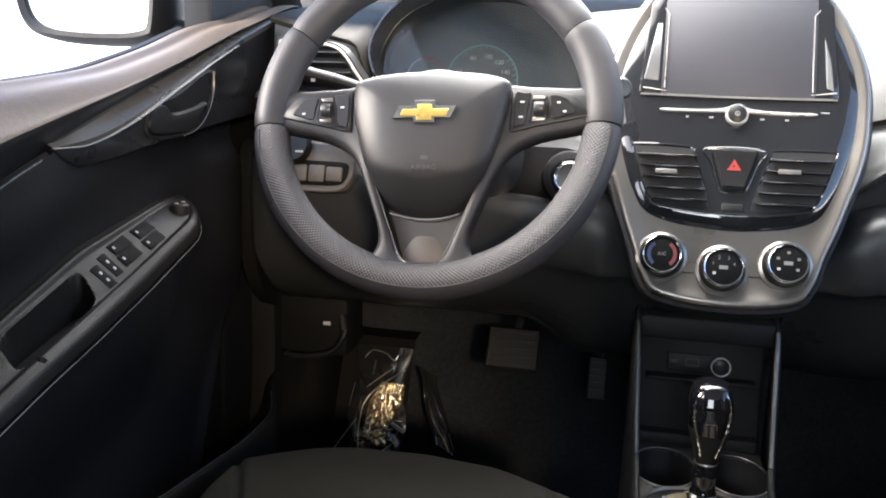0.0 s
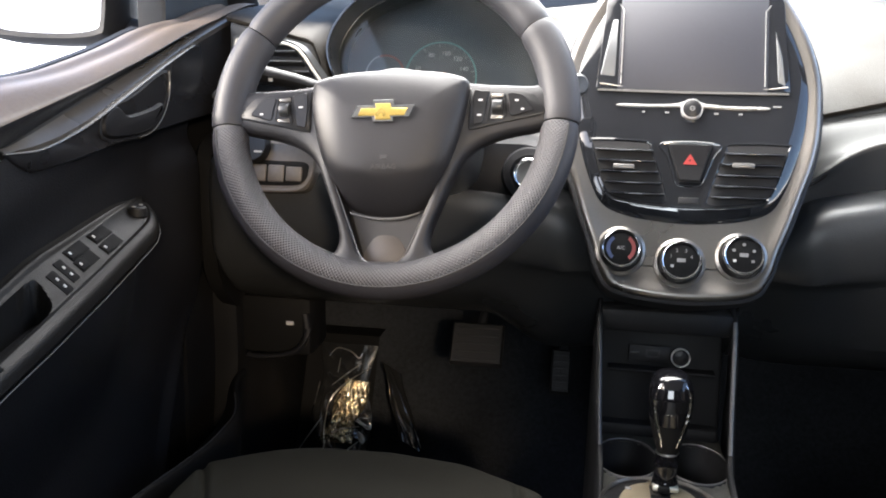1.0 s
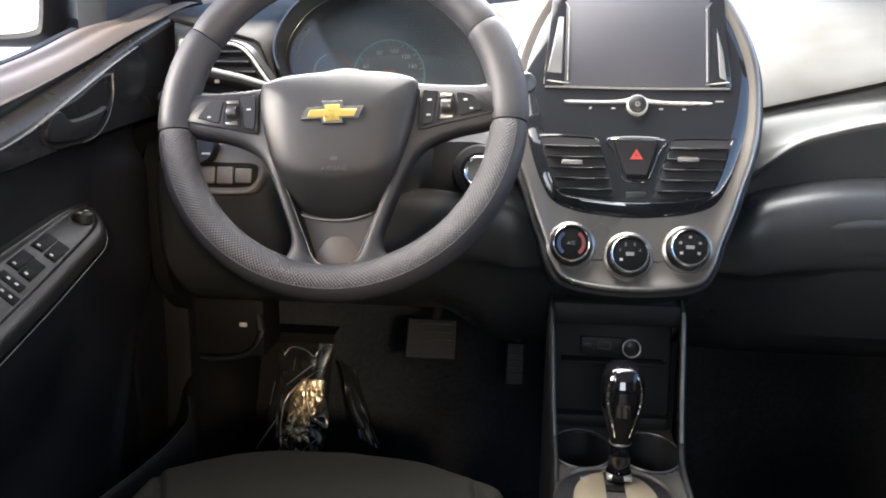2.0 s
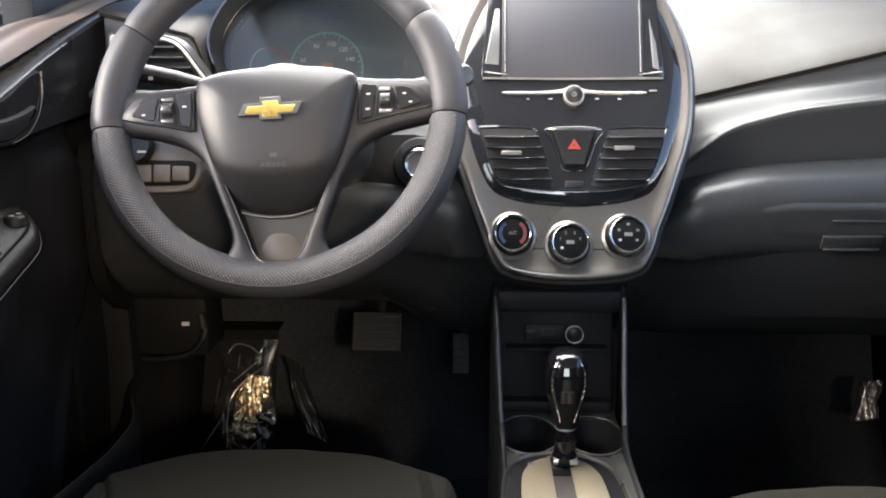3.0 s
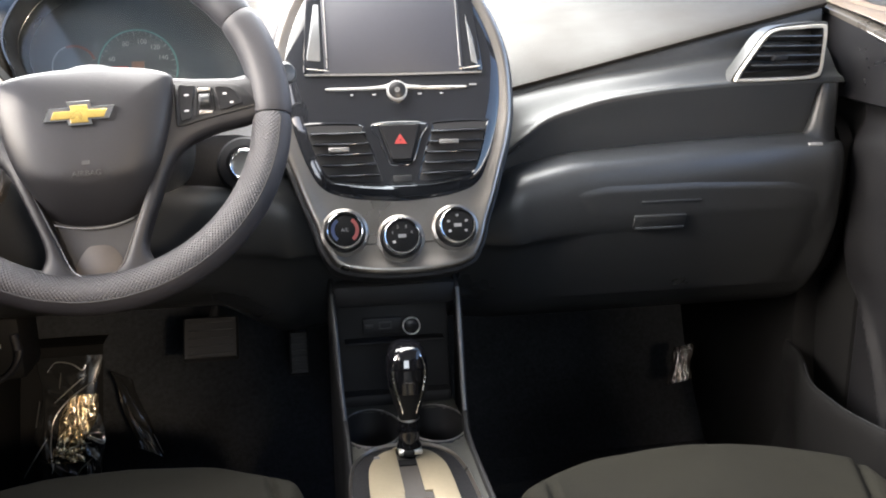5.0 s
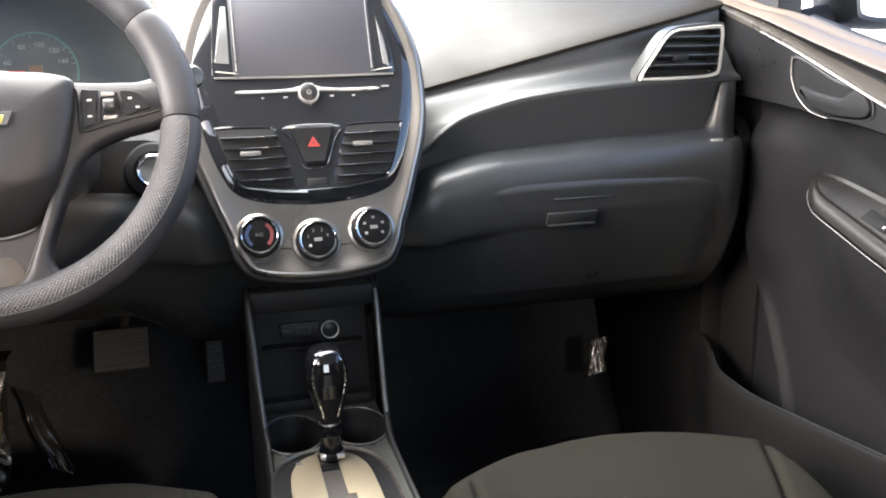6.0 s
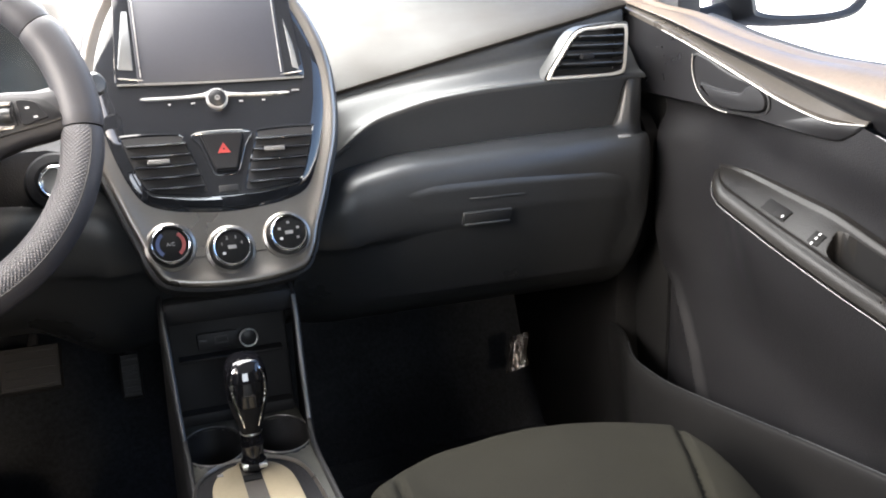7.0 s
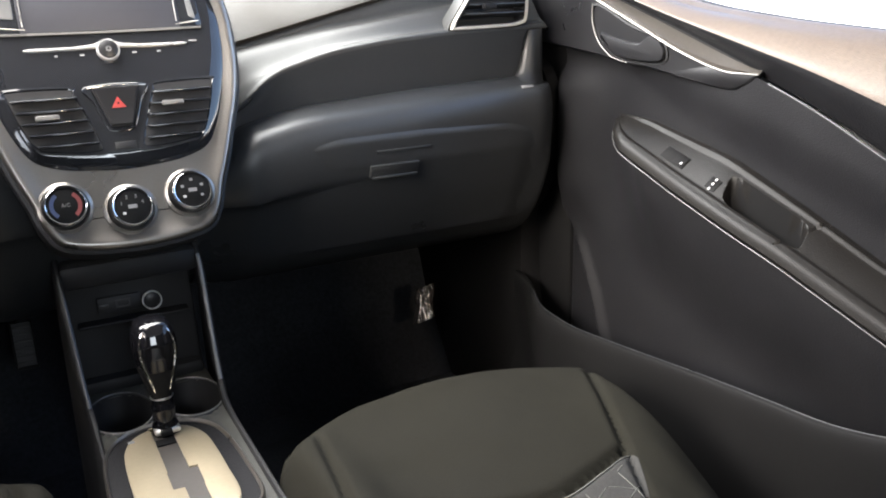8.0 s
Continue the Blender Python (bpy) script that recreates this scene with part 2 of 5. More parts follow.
def joined(*bms):
    out = bmesh.new()
    for b in bms:
        me = bpy.data.meshes.new("tmp")
        b.to_mesh(me)
        out.from_mesh(me)
        bpy.data.meshes.remove(me)
        b.free()
    return out


def finish(bm, name, material, sharp=40):
    bmesh.ops.recalc_face_normals(bm, faces=bm.faces)
    me = bpy.data.meshes.new(name)
    bm.to_mesh(me)
    bm.free()
    me.materials.append(material)
    for p in me.polygons:
        p.use_smooth = True
    me.set_sharp_from_angle(angle=radians(sharp))
    return me


def thing(name, m, label, category, group="", kind=""):
    """An Empty at the base of a thing; its parts are built in its own axes."""
    ob = new(name)
    ob.matrix_basis = m
    ob.empty_display_size = 0.02
    return tagged(ob, label, category, group, kind)


def part(name, bm, material, parent, label="", sharp=40):
    ob = new(name, finish(bm, name, material, sharp))
    ob.parent = parent
    return tagged(ob, label)


def solo(name, bm, material, label, category, group="", kind="", sharp=40, m=None):
    ob = new(name, finish(bm, name, material, sharp))
    if m:
        ob.matrix_basis = m
    return tagged(ob, label, category, group, kind)


def lettering(name, text, size, material, parent, m):
    """Raised print with the built-in font, turned into a mesh."""
    c = bpy.data.curves.new(name, "FONT")
    c.body, c.size, c.extrude, c.align_x, c.align_y = text, size, 0.00015, "CENTER", "CENTER"
    tmp = new("tmp_text", c)
    me = bpy.data.meshes.new_from_object(tmp.evaluated_get(bpy.context.evaluated_depsgraph_get()))
    bpy.data.objects.remove(tmp)
    bpy.data.curves.remove(c)
    me.materials.append(material)
    ob = new(name, me)
    ob.parent, ob.matrix_basis = parent, m
    return ob


def T(x, y, z):
    return Matrix.Translation((x, y, z))


def wpart(name, bm, material, parent, label="", sharp=40):
    """A part whose mesh is given in world axes."""
    root = parent
    while root.parent:
        root = root.parent
    return part(name, moved(bm, root.matrix_basis.inverted()), material, parent, label, sharp)


def strip(ys, fn):
    """Rows of points fn(y) along the car."""
    return loft([fn(y) for y in ys])


def steps(a, b, n):
    return [a + (b - a) * i / (n - 1) for i in range(n)]


# ---------------------------------------------------------------- structure

solo("ground", block(0, 0, -0.4, 400, 400, 0.2, 0), M_GROUND, "pale concrete ground under the parked car", "ground", kind="structure")
# added white ring: glows behind the windows and lights the cabin from all sides
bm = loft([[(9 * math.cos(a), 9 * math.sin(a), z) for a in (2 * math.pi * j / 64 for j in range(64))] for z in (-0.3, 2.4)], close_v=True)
solo("backdrop", bm, glow("glowing_white_ring", (1.0, 0.99, 0.975), 0.26), "plain white backdrop ring that glows in place of lit surroundings", "backdrop", kind="structure")
solo("floor", block(0, -0.8, -0.02, 1.36, 2.6, 0.04, 0.005), M_CARPET, "black carpeted cabin floor", "floor", kind="structure")


def toe_board():
    prof = [(0.36, 0.0), (0.44, 0.02), (0.54, 0.16), (0.6, 0.32), (0.61, 0.66), (0.63, 0.66), (0.63, -0.04), (0.36, -0.04)]
    return loft([[(x, y, z) for y, z in prof] for x in (-0.68, 0.68)], close_v=True, caps=True)


solo("wall_front", toe_board(), M_CARPET, "black carpeted toe board below the dashboard", "wall", kind="structure")
def with_window(low, high):
    """A side of the cabin with a window opening: parts below, above and at the two ends of it."""
    (x, y, z, w, d, h), z1 = low, high
    cross = w > d
    end = 0.16
    top = z + h / 2
    out = [block(x, y, z, w, d, h, 0.02), block(x, y, (z1 + 1.27) / 2, w, d, 1.27 - z1, 0.02)]
    for k in (-1, 1):
        out.append(block(x + k * (w - end) / 2 if cross else x, y if cross else y + k * (d - end) / 2, (top + z1) / 2 - 0.005, end if cross else w - 0.004, d - 0.004 if cross else end, z1 - top + 0.03, 0))
    return joined(*out)


# unseen rear walls, carried up to the roof to hold back light from behind
solo("wall_rear", with_window((0, -2.12, 0.35, 1.52, 0.06, 0.9), 1.14), M_MATTE, "dark trim behind the rear of the cabin", "wall", kind="structure")
for s, side in ((-1, "left"), (1, "right")):
    # rear quarter below the windows, behind the front door
    solo(f"wall_{side}", with_window((s * 0.70, -1.53, 0.34, 0.15, 1.24, 0.90), 1.08), M_MATTE, "dark trimmed rear side wall of the cabin", "wall", kind="structure")
    # kick panel beside the footwell, with a rounded rear edge
    solo(f"kick_panel_{side}", moved(plate(spline([(0.62, 0.0), (0.62, 0.5), (0.3, 0.56), (0.2, 0.46), (0.19, 0.3), (0.15, 0.12), (0.05, 0.0)], 36, True),
         [(0, 0), (0, 0.05), (0.006, 0.062), (0.018, 0.066)]), Matrix(((0, 0, -s, s * 0.665), (1, 0, 0, 0), (0, 1, 0, 0), (0, 0, 0, 1)))), M_BLACK,
         "black plastic kick panel beside the footwell", "trim", kind="structure")
    # pillars
    solo(f"pillar_front_{side}", tube(spline([(s * 0.70, 0.62, 0.66), (s * 0.70, 0.40, 0.84), (s * 0.66, 0.2, 1.0), (s * 0.60, -0.06, 1.17)], 14), 0.055, 12, flat=0.7), M_DEEP,
         "dark windscreen pillar", "pillar", kind="structure")
    solo(f"pillar_middle_{side}", tube(spline([(s * 0.70, -0.9, 0.5), (s * 0.67, -0.93, 0.85), (s * 0.58, -0.97, 1.18)], 10), 0.06, 12), M_MATTE, "dark pillar behind the front door", "pillar", kind="structure")
    solo(f"pillar_rear_{side}", tube(spline([(s * 0.68, -2.08, 0.6), (s * 0.64, -1.98, 0.9), (s * 0.56, -1.8, 1.18)], 10), 0.12, 12), M_MATTE, "dark rear pillar", "pillar", kind="structure")


def roof():
    rows = []
    for z0 in (0.0, 0.035):
        for i in range(13):
            y = 0.02 - 1.95 * i / 12
            rows.append([(x, y, 1.2 + z0 + 0.05 * (1 - (x / 0.64) ** 2) - 0.03 * ((y + 0.9) / 1) ** 2) for x in steps(-0.62, 0.62, 13)])
    lower, upper = rows[:13], rows[13:]
    bm = loft(lower + upper[::-1], close_u=True)
    return bm


for s, side in ((-1, "left"), (1, "right")):
    solo(f"cowl_side_{side}", block(s * 0.685, 0.42, 0.352, 0.10, 0.62, 0.845, 0.02), M_BLACK, "black trim between the door and the dashboard end", "trim", kind="structure")


solo("ceiling", roof(), M_HEAD, "pale cloth headliner under the roof", "ceiling", kind="structure")
solo("cowl", block(0, 0.74, 0.72, 1.5, 0.3, 0.3, 0.03), M_MATTE, "black cowl below the windscreen", "trim", kind="structure")


def pane(name, a, b, c, d, label):
    bm = bmesh.new()
    bm.faces.new([bm.verts.new(p) for p in (a, b, c, d)])
    bmesh.ops.solidify(bm, geom=bm.faces, thickness=0.004)
    ob = solo(name, bm, M_GLASS, label, "window", kind="structure")
    ob.visible_shadow = False


pane("window_windscreen", (-0.64, 0.66, 0.86), (0.64, 0.66, 0.86), (0.55, 0.0, 1.19), (-0.55, 0.0, 1.19), "clear windscreen")


def tinted(name, a, b, c, d, label):
    bm = bmesh.new()
    bm.faces.new([bm.verts.new(p) for p in (a, b, c, d)])
    bmesh.ops.solidify(bm, geom=bm.faces, thickness=0.004)
    solo(name, bm, M_TINT, label, "window", kind="structure")


# unseen dark panes, added to dim what comes in from the rear
tinted("window_hatch", (-0.66, -2.135, 0.76), (0.66, -2.135, 0.76), (0.66, -2.135, 1.16), (-0.66, -2.135, 1.16), "unseen dark hatch pane, added to cut light from behind")
for s, side in ((-1, "left"), (1, "right")):
    tinted(f"window_rear_{side}", (s * 0.72, -0.93, 0.76), (s * 0.72, -2.13, 0.76), (s * 0.72, -2.13, 1.10), (s * 0.72, -0.93, 1.10), "unseen dark rear side pane, added to cut light from behind")

# ---------------------------------------------------------------- doors

GROOVE = [(-0.9, 0.40), (-0.41, 0.602), (-0.33, 0.638), (-0.271, 0.6585), (-0.132, 0.703), (0.036, 0.753), (0.213, 0.806), (0.3, 0.826)]
BELT = [(-0.9, 0.685), (-0.45, 0.703), (-0.253, 0.716), (-0.12, 0.730), (0.0, 0.757), (0.1, 0.787), (0.32, 0.822)]
EDGE = [(-0.252, 0.660), (-0.233, 0.661), (-0.192, 0.666), (-0.165, 0.675), (-0.127, 0.687), (-0.087, 0.702), (-0.044, 0.718), (0.038, 0.748), (0.131, 0.778), (0.205, 0.799), (0.3, 0.822)]
ARM_OUT = [(-0.9, 0.34), (-0.421, 0.484), (-0.324, 0.521), (-0.216, 0.559), (-0.069, 0.586), (0.0, 0.585)]
ARM_LOW = [(-0.9, 0.30), (-0.459, 0.434), (-0.331, 0.474), (-0.266, 0.491), (-0.175, 0.518), (-0.071, 0.553), (-0.031, 0.574), (0.0, 0.583)]
POCKET = [(-0.9, 0.46), (-0.6, 0.385), (-0.471, 0.345), (-0.43, 0.336), (-0.36, 0.330), (-0.264, 0.320), (-0.175, 0.309), (-0.1, 0.300), (-0.016, 0.291), (0.068, 0.296), (0.125, 0.300), (0.20, 0.305)]
RIDGE = [(0.2, -0.004), (0.259, 0.020), (0.31, 0.040), (0.363, 0.066), (0.40, 0.090), (0.43, 0.118), (0.5, 0.19)]


def smooth_along(y, pts, w=0.03):
    return sum(along(y + o * w, pts) for o in (-1, -0.5, 0, 0.5, 1)) / 5


def arm_point(y, f):
    """A point of the armrest's top: f from the door (0) to its inner edge (1)."""
    u, lo = smooth_along(y, ARM_OUT, 0.015), smooth_along(y, ARM_LOW, 0.015)
    tip = ease(y, -0.005, -0.075) ** 0.6
    xi = 0.622 - 0.048 * tip
    z = u + (lo + 0.011 * tip - u) * f + 0.002 * math.sin(math.pi * f) + 0.003 * ease(f, 0.0, 0.1) * (1 - ease(f, 0.12, 0.2)) + 0.003 * tip * ease(f, 0.84, 0.96)
    return 0.622 + (xi + 0.007 - 0.622) * f, y, z


def door(s):
    side = "driver" if s < 0 else "passenger"
    root = thing("car_door", T(s * 0.72, -0.35, 0.03), f"black vinyl {side} door with gloss trim and armrest, closed", "car door", "front doors")

    def P(x, y, z):
        return Vector((s * x, y, z))

    # main panel
    def skin(y, z):
        x = 0.627
        low = smooth_along(y, ARM_LOW)
        if z < low:
            x -= 0.046 * ease(y, 0.0, -0.12) * (1 - ease(low - z, 0.0, 0.2))
        else:
            x -= 0.010 * ease(z - low, 0.06, 0.12)
        r = along(z, RIDGE)
        back = ease(r - y, 0.0, 0.005) * (1 - ease(r - y, 0.005, 0.030))
        x -= 0.008 * back * (1 - ease(z, 0.34, 0.45))
        x += 0.018 * ease(y - r, 0.0, 0.004) * (1 - ease(z, 0.40, 0.46))
        x += 0.014 * ease(y, 0.112, 0.13) - 0.016 * ease(y, 0.0, 0.10) * ease(z, 0.40, 0.5) * (1 - ease(z, 0.61, 0.655))
        return x

    rows = []
    for y in [*steps(-0.88, -0.12, 60), *steps(-0.115, 0.135, 110)]:
        top = min(smooth_along(y, GROOVE) - 0.012, smooth_along(y, EDGE) + 0.002) if y > -0.25 else smooth_along(y, GROOVE) - 0.012
        rows.append([P(skin(y, z), y, z) for z in steps(0.06, top, 90)])
    wpart("panel", loft(rows), M_SOFT, root)

    # door top: a tucked-in band above the gloss trim, then the sill pad that leans out to the window; shade and light
    # are put into their two colours
    ys = steps(-0.88, 0.31, 70)
    band, pad = [], []
    for y in ys:
        g, b = smooth_along(y, GROOVE), max(smooth_along(y, BELT), smooth_along(y, GROOVE) + 0.003)
        h = b - g
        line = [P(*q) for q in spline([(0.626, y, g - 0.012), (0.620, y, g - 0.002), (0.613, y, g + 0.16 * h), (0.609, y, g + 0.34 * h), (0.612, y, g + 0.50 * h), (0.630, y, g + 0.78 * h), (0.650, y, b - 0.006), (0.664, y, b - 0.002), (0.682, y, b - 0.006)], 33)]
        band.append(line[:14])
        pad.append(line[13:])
    wpart("door_top_shade", loft(band), M_SOFT, root, "tucked band below the door top, its shade put into a dark colour")
    wpart("sill_pad", loft(pad), M_SILL, root, "grained grey-brown vinyl door top, paled for the window light")
    # light caught by the panel's top edge, put in as a paler bead
    wpart("panel_edge", tube([P(0.6175, y, smooth_along(y, GROOVE) - 0.0125) for y in steps(-0.88, -0.262, 40)], 0.0014, 8), M_HARD, root, "paler bead that puts the lit line on the panel's upper edge")
    rows = [[P(*q) for q in ((0.678, y, smooth_along(y, BELT) - 0.015), (0.681, y, smooth_along(y, BELT) - 0.004), (0.688, y, smooth_along(y, BELT) - 0.003), (0.694, y, smooth_along(y, BELT) - 0.02))] for y in steps(-0.88, 0.1, 30)]
    wpart("belt_seal", loft(rows), M_RUBBER, root, "black rubber window seal")

    # gloss wedge with its upper bevel
    F = Matrix(((0, 0, -s, s * 0.622), (1, 0, 0, 0), (0, 1, 0, 0), (0, 0, 0, 1)))
    low = [(-0.249, 0.656), (-0.228, 0.643), (-0.199, 0.638), (-0.09, 0.652), (0.03, 0.664), (0.148, 0.674), (0.205, 0.680), (0.30, 0.690)]
    outline = [(y, smooth_along(y, EDGE, 0.02)) for y in steps(0.30, -0.252, 60)] + spline(low, 34)
    bm = plate(outline, [(0, -0.004), (0, 0.008), (0.0012, 0.014), (0.0028, 0.016)])
    for v in bm.verts:
        v.co.z *= 0.38 + 0.62 * ease(v.co.x, -0.25, -0.13)
    wpart("trim_wedge", moved(bm, F), M_WEDGE, root, "gloss black trim wedge")
    def rim(y):
        return min(smooth_along(y, EDGE, 0.02), smooth_along(y, GROOVE) - 0.004)

    def out(y):
        return 0.0165 * 0.62 * (1 - ease(y, -0.25, -0.13))
    rows = [[P(0.6055 + out(y), y, rim(y) - 0.003 - 0.005 * ease(y, -0.25, -0.2)), P(0.6035 + out(y), y, rim(y) - 0.001), P(0.606 + out(y), y, rim(y) + 0.001),
             P(0.620, y, rim(y) + 0.002 + 0.8 * max(0.0, smooth_along(y, GROOVE) - 0.008 - smooth_along(y, EDGE, 0.02)))] for y in steps(0.3, -0.2515, 50)]
    gap = [[r[3], P(0.626, r[3].y, max(abs(r[3].z), smooth_along(r[3].y, GROOVE) - 0.004))] for r in rows]
    wpart("trim_gap", loft(gap), M_DEEP, root)
    wpart("trim_bevel", loft(rows), M_EDGE, root, "gloss upper edge of the trim")
    # highlight along the trim's lower edge, put in as a tapering silver bead
    wpart("trim_glint", tube([P(0.6042 + out(y), y, rim(y) - 0.0026 - 0.004 * ease(y, -0.25, -0.2)) for y in steps(-0.249, 0.10, 50)], [0.0005 + 0.0013 * math.sin(math.pi * i / 49) for i in range(50)], 8), M_SILVER, root, "silver bead that puts the highlight on the trim's edge")

    # inside handle: cup, lever and its thin bright edge
    H = F @ T(-0.017, 0.002, 0)
    cup = spline([(0.046, 0.728), (0.05, 0.71), (0.034, 0.682), (0.004, 0.662), (-0.03, 0.655), (-0.085, 0.656), (-0.1, 0.668), (-0.085, 0.69), (-0.03, 0.704), (0.02, 0.724)], 40, True)
    wpart("handle_cup", moved(plate(cup, [(0, 0.0), (0, 0.0165), (0.003, 0.0172), (0.006, 0.012)]), H), M_DEEP, root)
    lever = spline([(0.026, 0.692), (0.0, 0.686), (-0.046, 0.681), (-0.06, 0.688), (-0.074, 0.692), (-0.09, 0.684), (-0.097, 0.671), (-0.086, 0.660), (-0.03, 0.660), (0.005, 0.667), (0.024, 0.680)], 44, True)
    wpart("handle_lever", moved(plate(lever, [(0, 0.012), (0, 0.018), (0.002, 0.0205), (0.006, 0.0212)]), H), M_SOFT, root, "black door-opening lever")
    lip = [P(0.622 - 0.019, y - 0.017, z + 0.002) for y, z in spline([(0.046, 0.728), (0.045, 0.705), (0.031, 0.680), (0.004, 0.662), (-0.028, 0.656)], 22)]
    wpart("handle_edge", tube(lip, 0.0007, 8, up=(1, 0, 0)), M_SILVER, root, "thin chrome edge of the handle cup")

    # armrest with its grab recess
    rows, across, hollow = [], 44, set()
    for y in [*steps(-0.01, -0.22, 50), *steps(-0.2215, -0.358, 110), *steps(-0.362, -0.88, 60)]:
        u, lo = smooth_along(y, ARM_OUT, 0.015), smooth_along(y, ARM_LOW, 0.015)
        tip = ease(y, -0.005, -0.075) ** 0.6
        xi = 0.622 - 0.048 * tip
        row = [P(0.626, y, u - 0.02), P(0.6255, y, u + 0.001)]
        for i in range(across):
            f = i / (across - 1)
            x, _, z = arm_point(y, f)
            a, b = (y + 0.286 + 0.012 * (f - 0.45)) / 0.054, (f - 0.56) / 0.29
            dip = 1 - ease((a ** 6 + b ** 6) ** (1 / 6), 0.90, 1.03)
            z -= 0.060 * dip
            if dip > 0.4:
                hollow.add((len(rows), len(row)))
            if abs(y + 0.352 - 0.03 * f) < 0.0022:
                z -= 0.003
            row.append(P(x, y, z))
        row += [P(*q) for q in spline([(xi + 0.007, y, lo + 0.014 * tip), (xi + 0.0025, y, lo + 0.010 * tip), (xi, y, lo + 0.003 * tip), (xi + 0.001, y, lo - 0.004 * tip), (xi + 0.02, y, lo - 0.006)], 9)[1:]]
        rows.append(row)
    wide = len(rows[0]) - 1
    arm = wpart("armrest", loft(rows), M_ARM, root, "padded armrest with a grab recess")
    # faces of the recess take a duller black: its shade put into the material
    arm.data.materials.append(M_BLACK)
    for p in arm.data.polygons:
        i, j = divmod(p.index, wide)
        if len({(i, j), (i + 1, j), (i, j + 1), (i + 1, j + 1)} & hollow) > 1:
            p.material_index = 1
    line = [P(0.5725 + 0.047 * (1 - ease(y, -0.005, -0.075) ** 0.6), y, smooth_along(y, ARM_LOW, 0.015) - 0.005) for y in steps(-0.03, -0.85, 60)]
    wpart("armrest_seam", tube(line, 0.00055, 6), M_BEVEL, root, "thin bright seam under the armrest")

    # map pocket
    rows = []
    for y in steps(-0.88, 0.20, 74):
        p = smooth_along(y, POCKET, 0.02)
        o = 0.05 * ease(y, 0.04, 0.19)
        rows.append([P(*q) for q in spline([(0.60, y, p - 0.05), (0.558 + o, y, p - 0.02), (0.550 + o, y, p - 0.002), (0.546 + o, y, p + 0.001), (0.541 + o, y, p - 0.004), (0.540 + o, y, p - 0.03),
                                             (0.548 + o, y, p - 0.12), (0.575, y, 0.09), (0.61, y, 0.05)], 26)])
    wpart("map_pocket", loft(rows), M_BLACK, root, "black plastic map pocket")
    lip = [P(0.5475 + 0.05 * ease(y, 0.04, 0.19), y, smooth_along(y, POCKET, 0.02) + 0.0008) for y in steps(-0.88, 0.12, 70)]
    # bright line on the pocket's lip is put in with a lighter plastic
    wpart("pocket_edge", tube(lip, 0.0011, 6), M_HARD, root, "paler bead that puts the lit line on the pocket's lip")

    # outer shell and mirror sail
    wpart("outer_panel", block(s * 0.755, -0.36, 0.33, 0.12, 1.04, 0.74, 0.04), M_BODY, root, "pale painted outer panel")
    S = Matrix(((0, 0, -s, s * 0.70), (1, 0, 0, 0), (0, 1, 0, 0), (0, 0, 0, 1)))
    wpart("mirror_sail", moved(plate([(0.157, 0.780), (0.36, 0.81), (0.36, 0.86), (0.26, 0.93), (0.157, 0.875)], [(0, -0.01), (0, 0.022), (0.006, 0.028)]), S), M_DEEP, root, "black triangular trim at the mirror")
    return root


doors = {s: door(s) for s in (-1, 1)}


def switch(s, y, f, w, d, marks, well=False):
    """A flat rocker let into the armrest's top: w across, d along, marks are (across, along)."""
    o, fwd, side = Vector(arm_point(y, f)), Vector(arm_point(y + 0.01, f)), Vector(arm_point(y, f + 0.1))
    ey, ex = (fwd - o).normalized(), (o - side).normalized()
    n = ex.cross(ey).normalized()
    ex = ey.cross(n)
    m = Matrix(((s * ex.x, s * ey.x, s * n.x, s * o.x), (ex.y, ey.y, n.y, o.y), (ex.z, ey.z, n.z, o.z), (0, 0, 0, 1)))
    b = wpart("switch", moved(block(0, 0, -0.0012, w, d, 0.004, 0.001), m), M_BLACK, doors[s], "black rocker switch")
    if well:
        wpart("rocker", moved(block(0, -0.25 * d, 0.0002, 0.8 * w, 0.45 * d, 0.003, 0.001), m), M_BLACK, b)
    for dx, dy in marks:
        wpart("switch_mark", moved(block(dx, dy, 0.0017 if well else 0.0010, 0.0032, 0.0024, 0.0008, 0), m), M_MARK, b)


switch(1, -0.150, 0.62, 0.017, 0.040, [(-0.003, -0.014)], True)
switch(1, -0.216, 0.68, 0.016, 0.016, [(-0.007, 0), (0.0, 0), (0.006, 0)])
for y, f0, f1 in ((-0.128, 0.38, 0.68), (-0.168, 0.36, 0.62)):
    for f in (f0, f1):
        switch(-1, y, f, 0.0140, 0.030, [(0.001, -0.010)], True)
for y, f in ((-0.196, 0.54), (-0.212, 0.62)):
    switch(-1, y, f, 0.026, 0.012, [(-0.005, 0), (0.004, 0)])
knob = moved(lathe([(0.010, -0.006), (0.010, 0.003), (0.008, 0.005), (0.0005, 0.005)], 20), T(-0.600, -0.062, 0.580))
mk = wpart("mirror_knob", knob, M_DEEP, doors[-1], "black round mirror control")
for dy in (-0.007, 0.007):
    wpart("knob_mark", block(-0.600, -0.062 + dy, 0.5855, 0.004, 0.0025, 0.001, 0), M_MARK, mk)


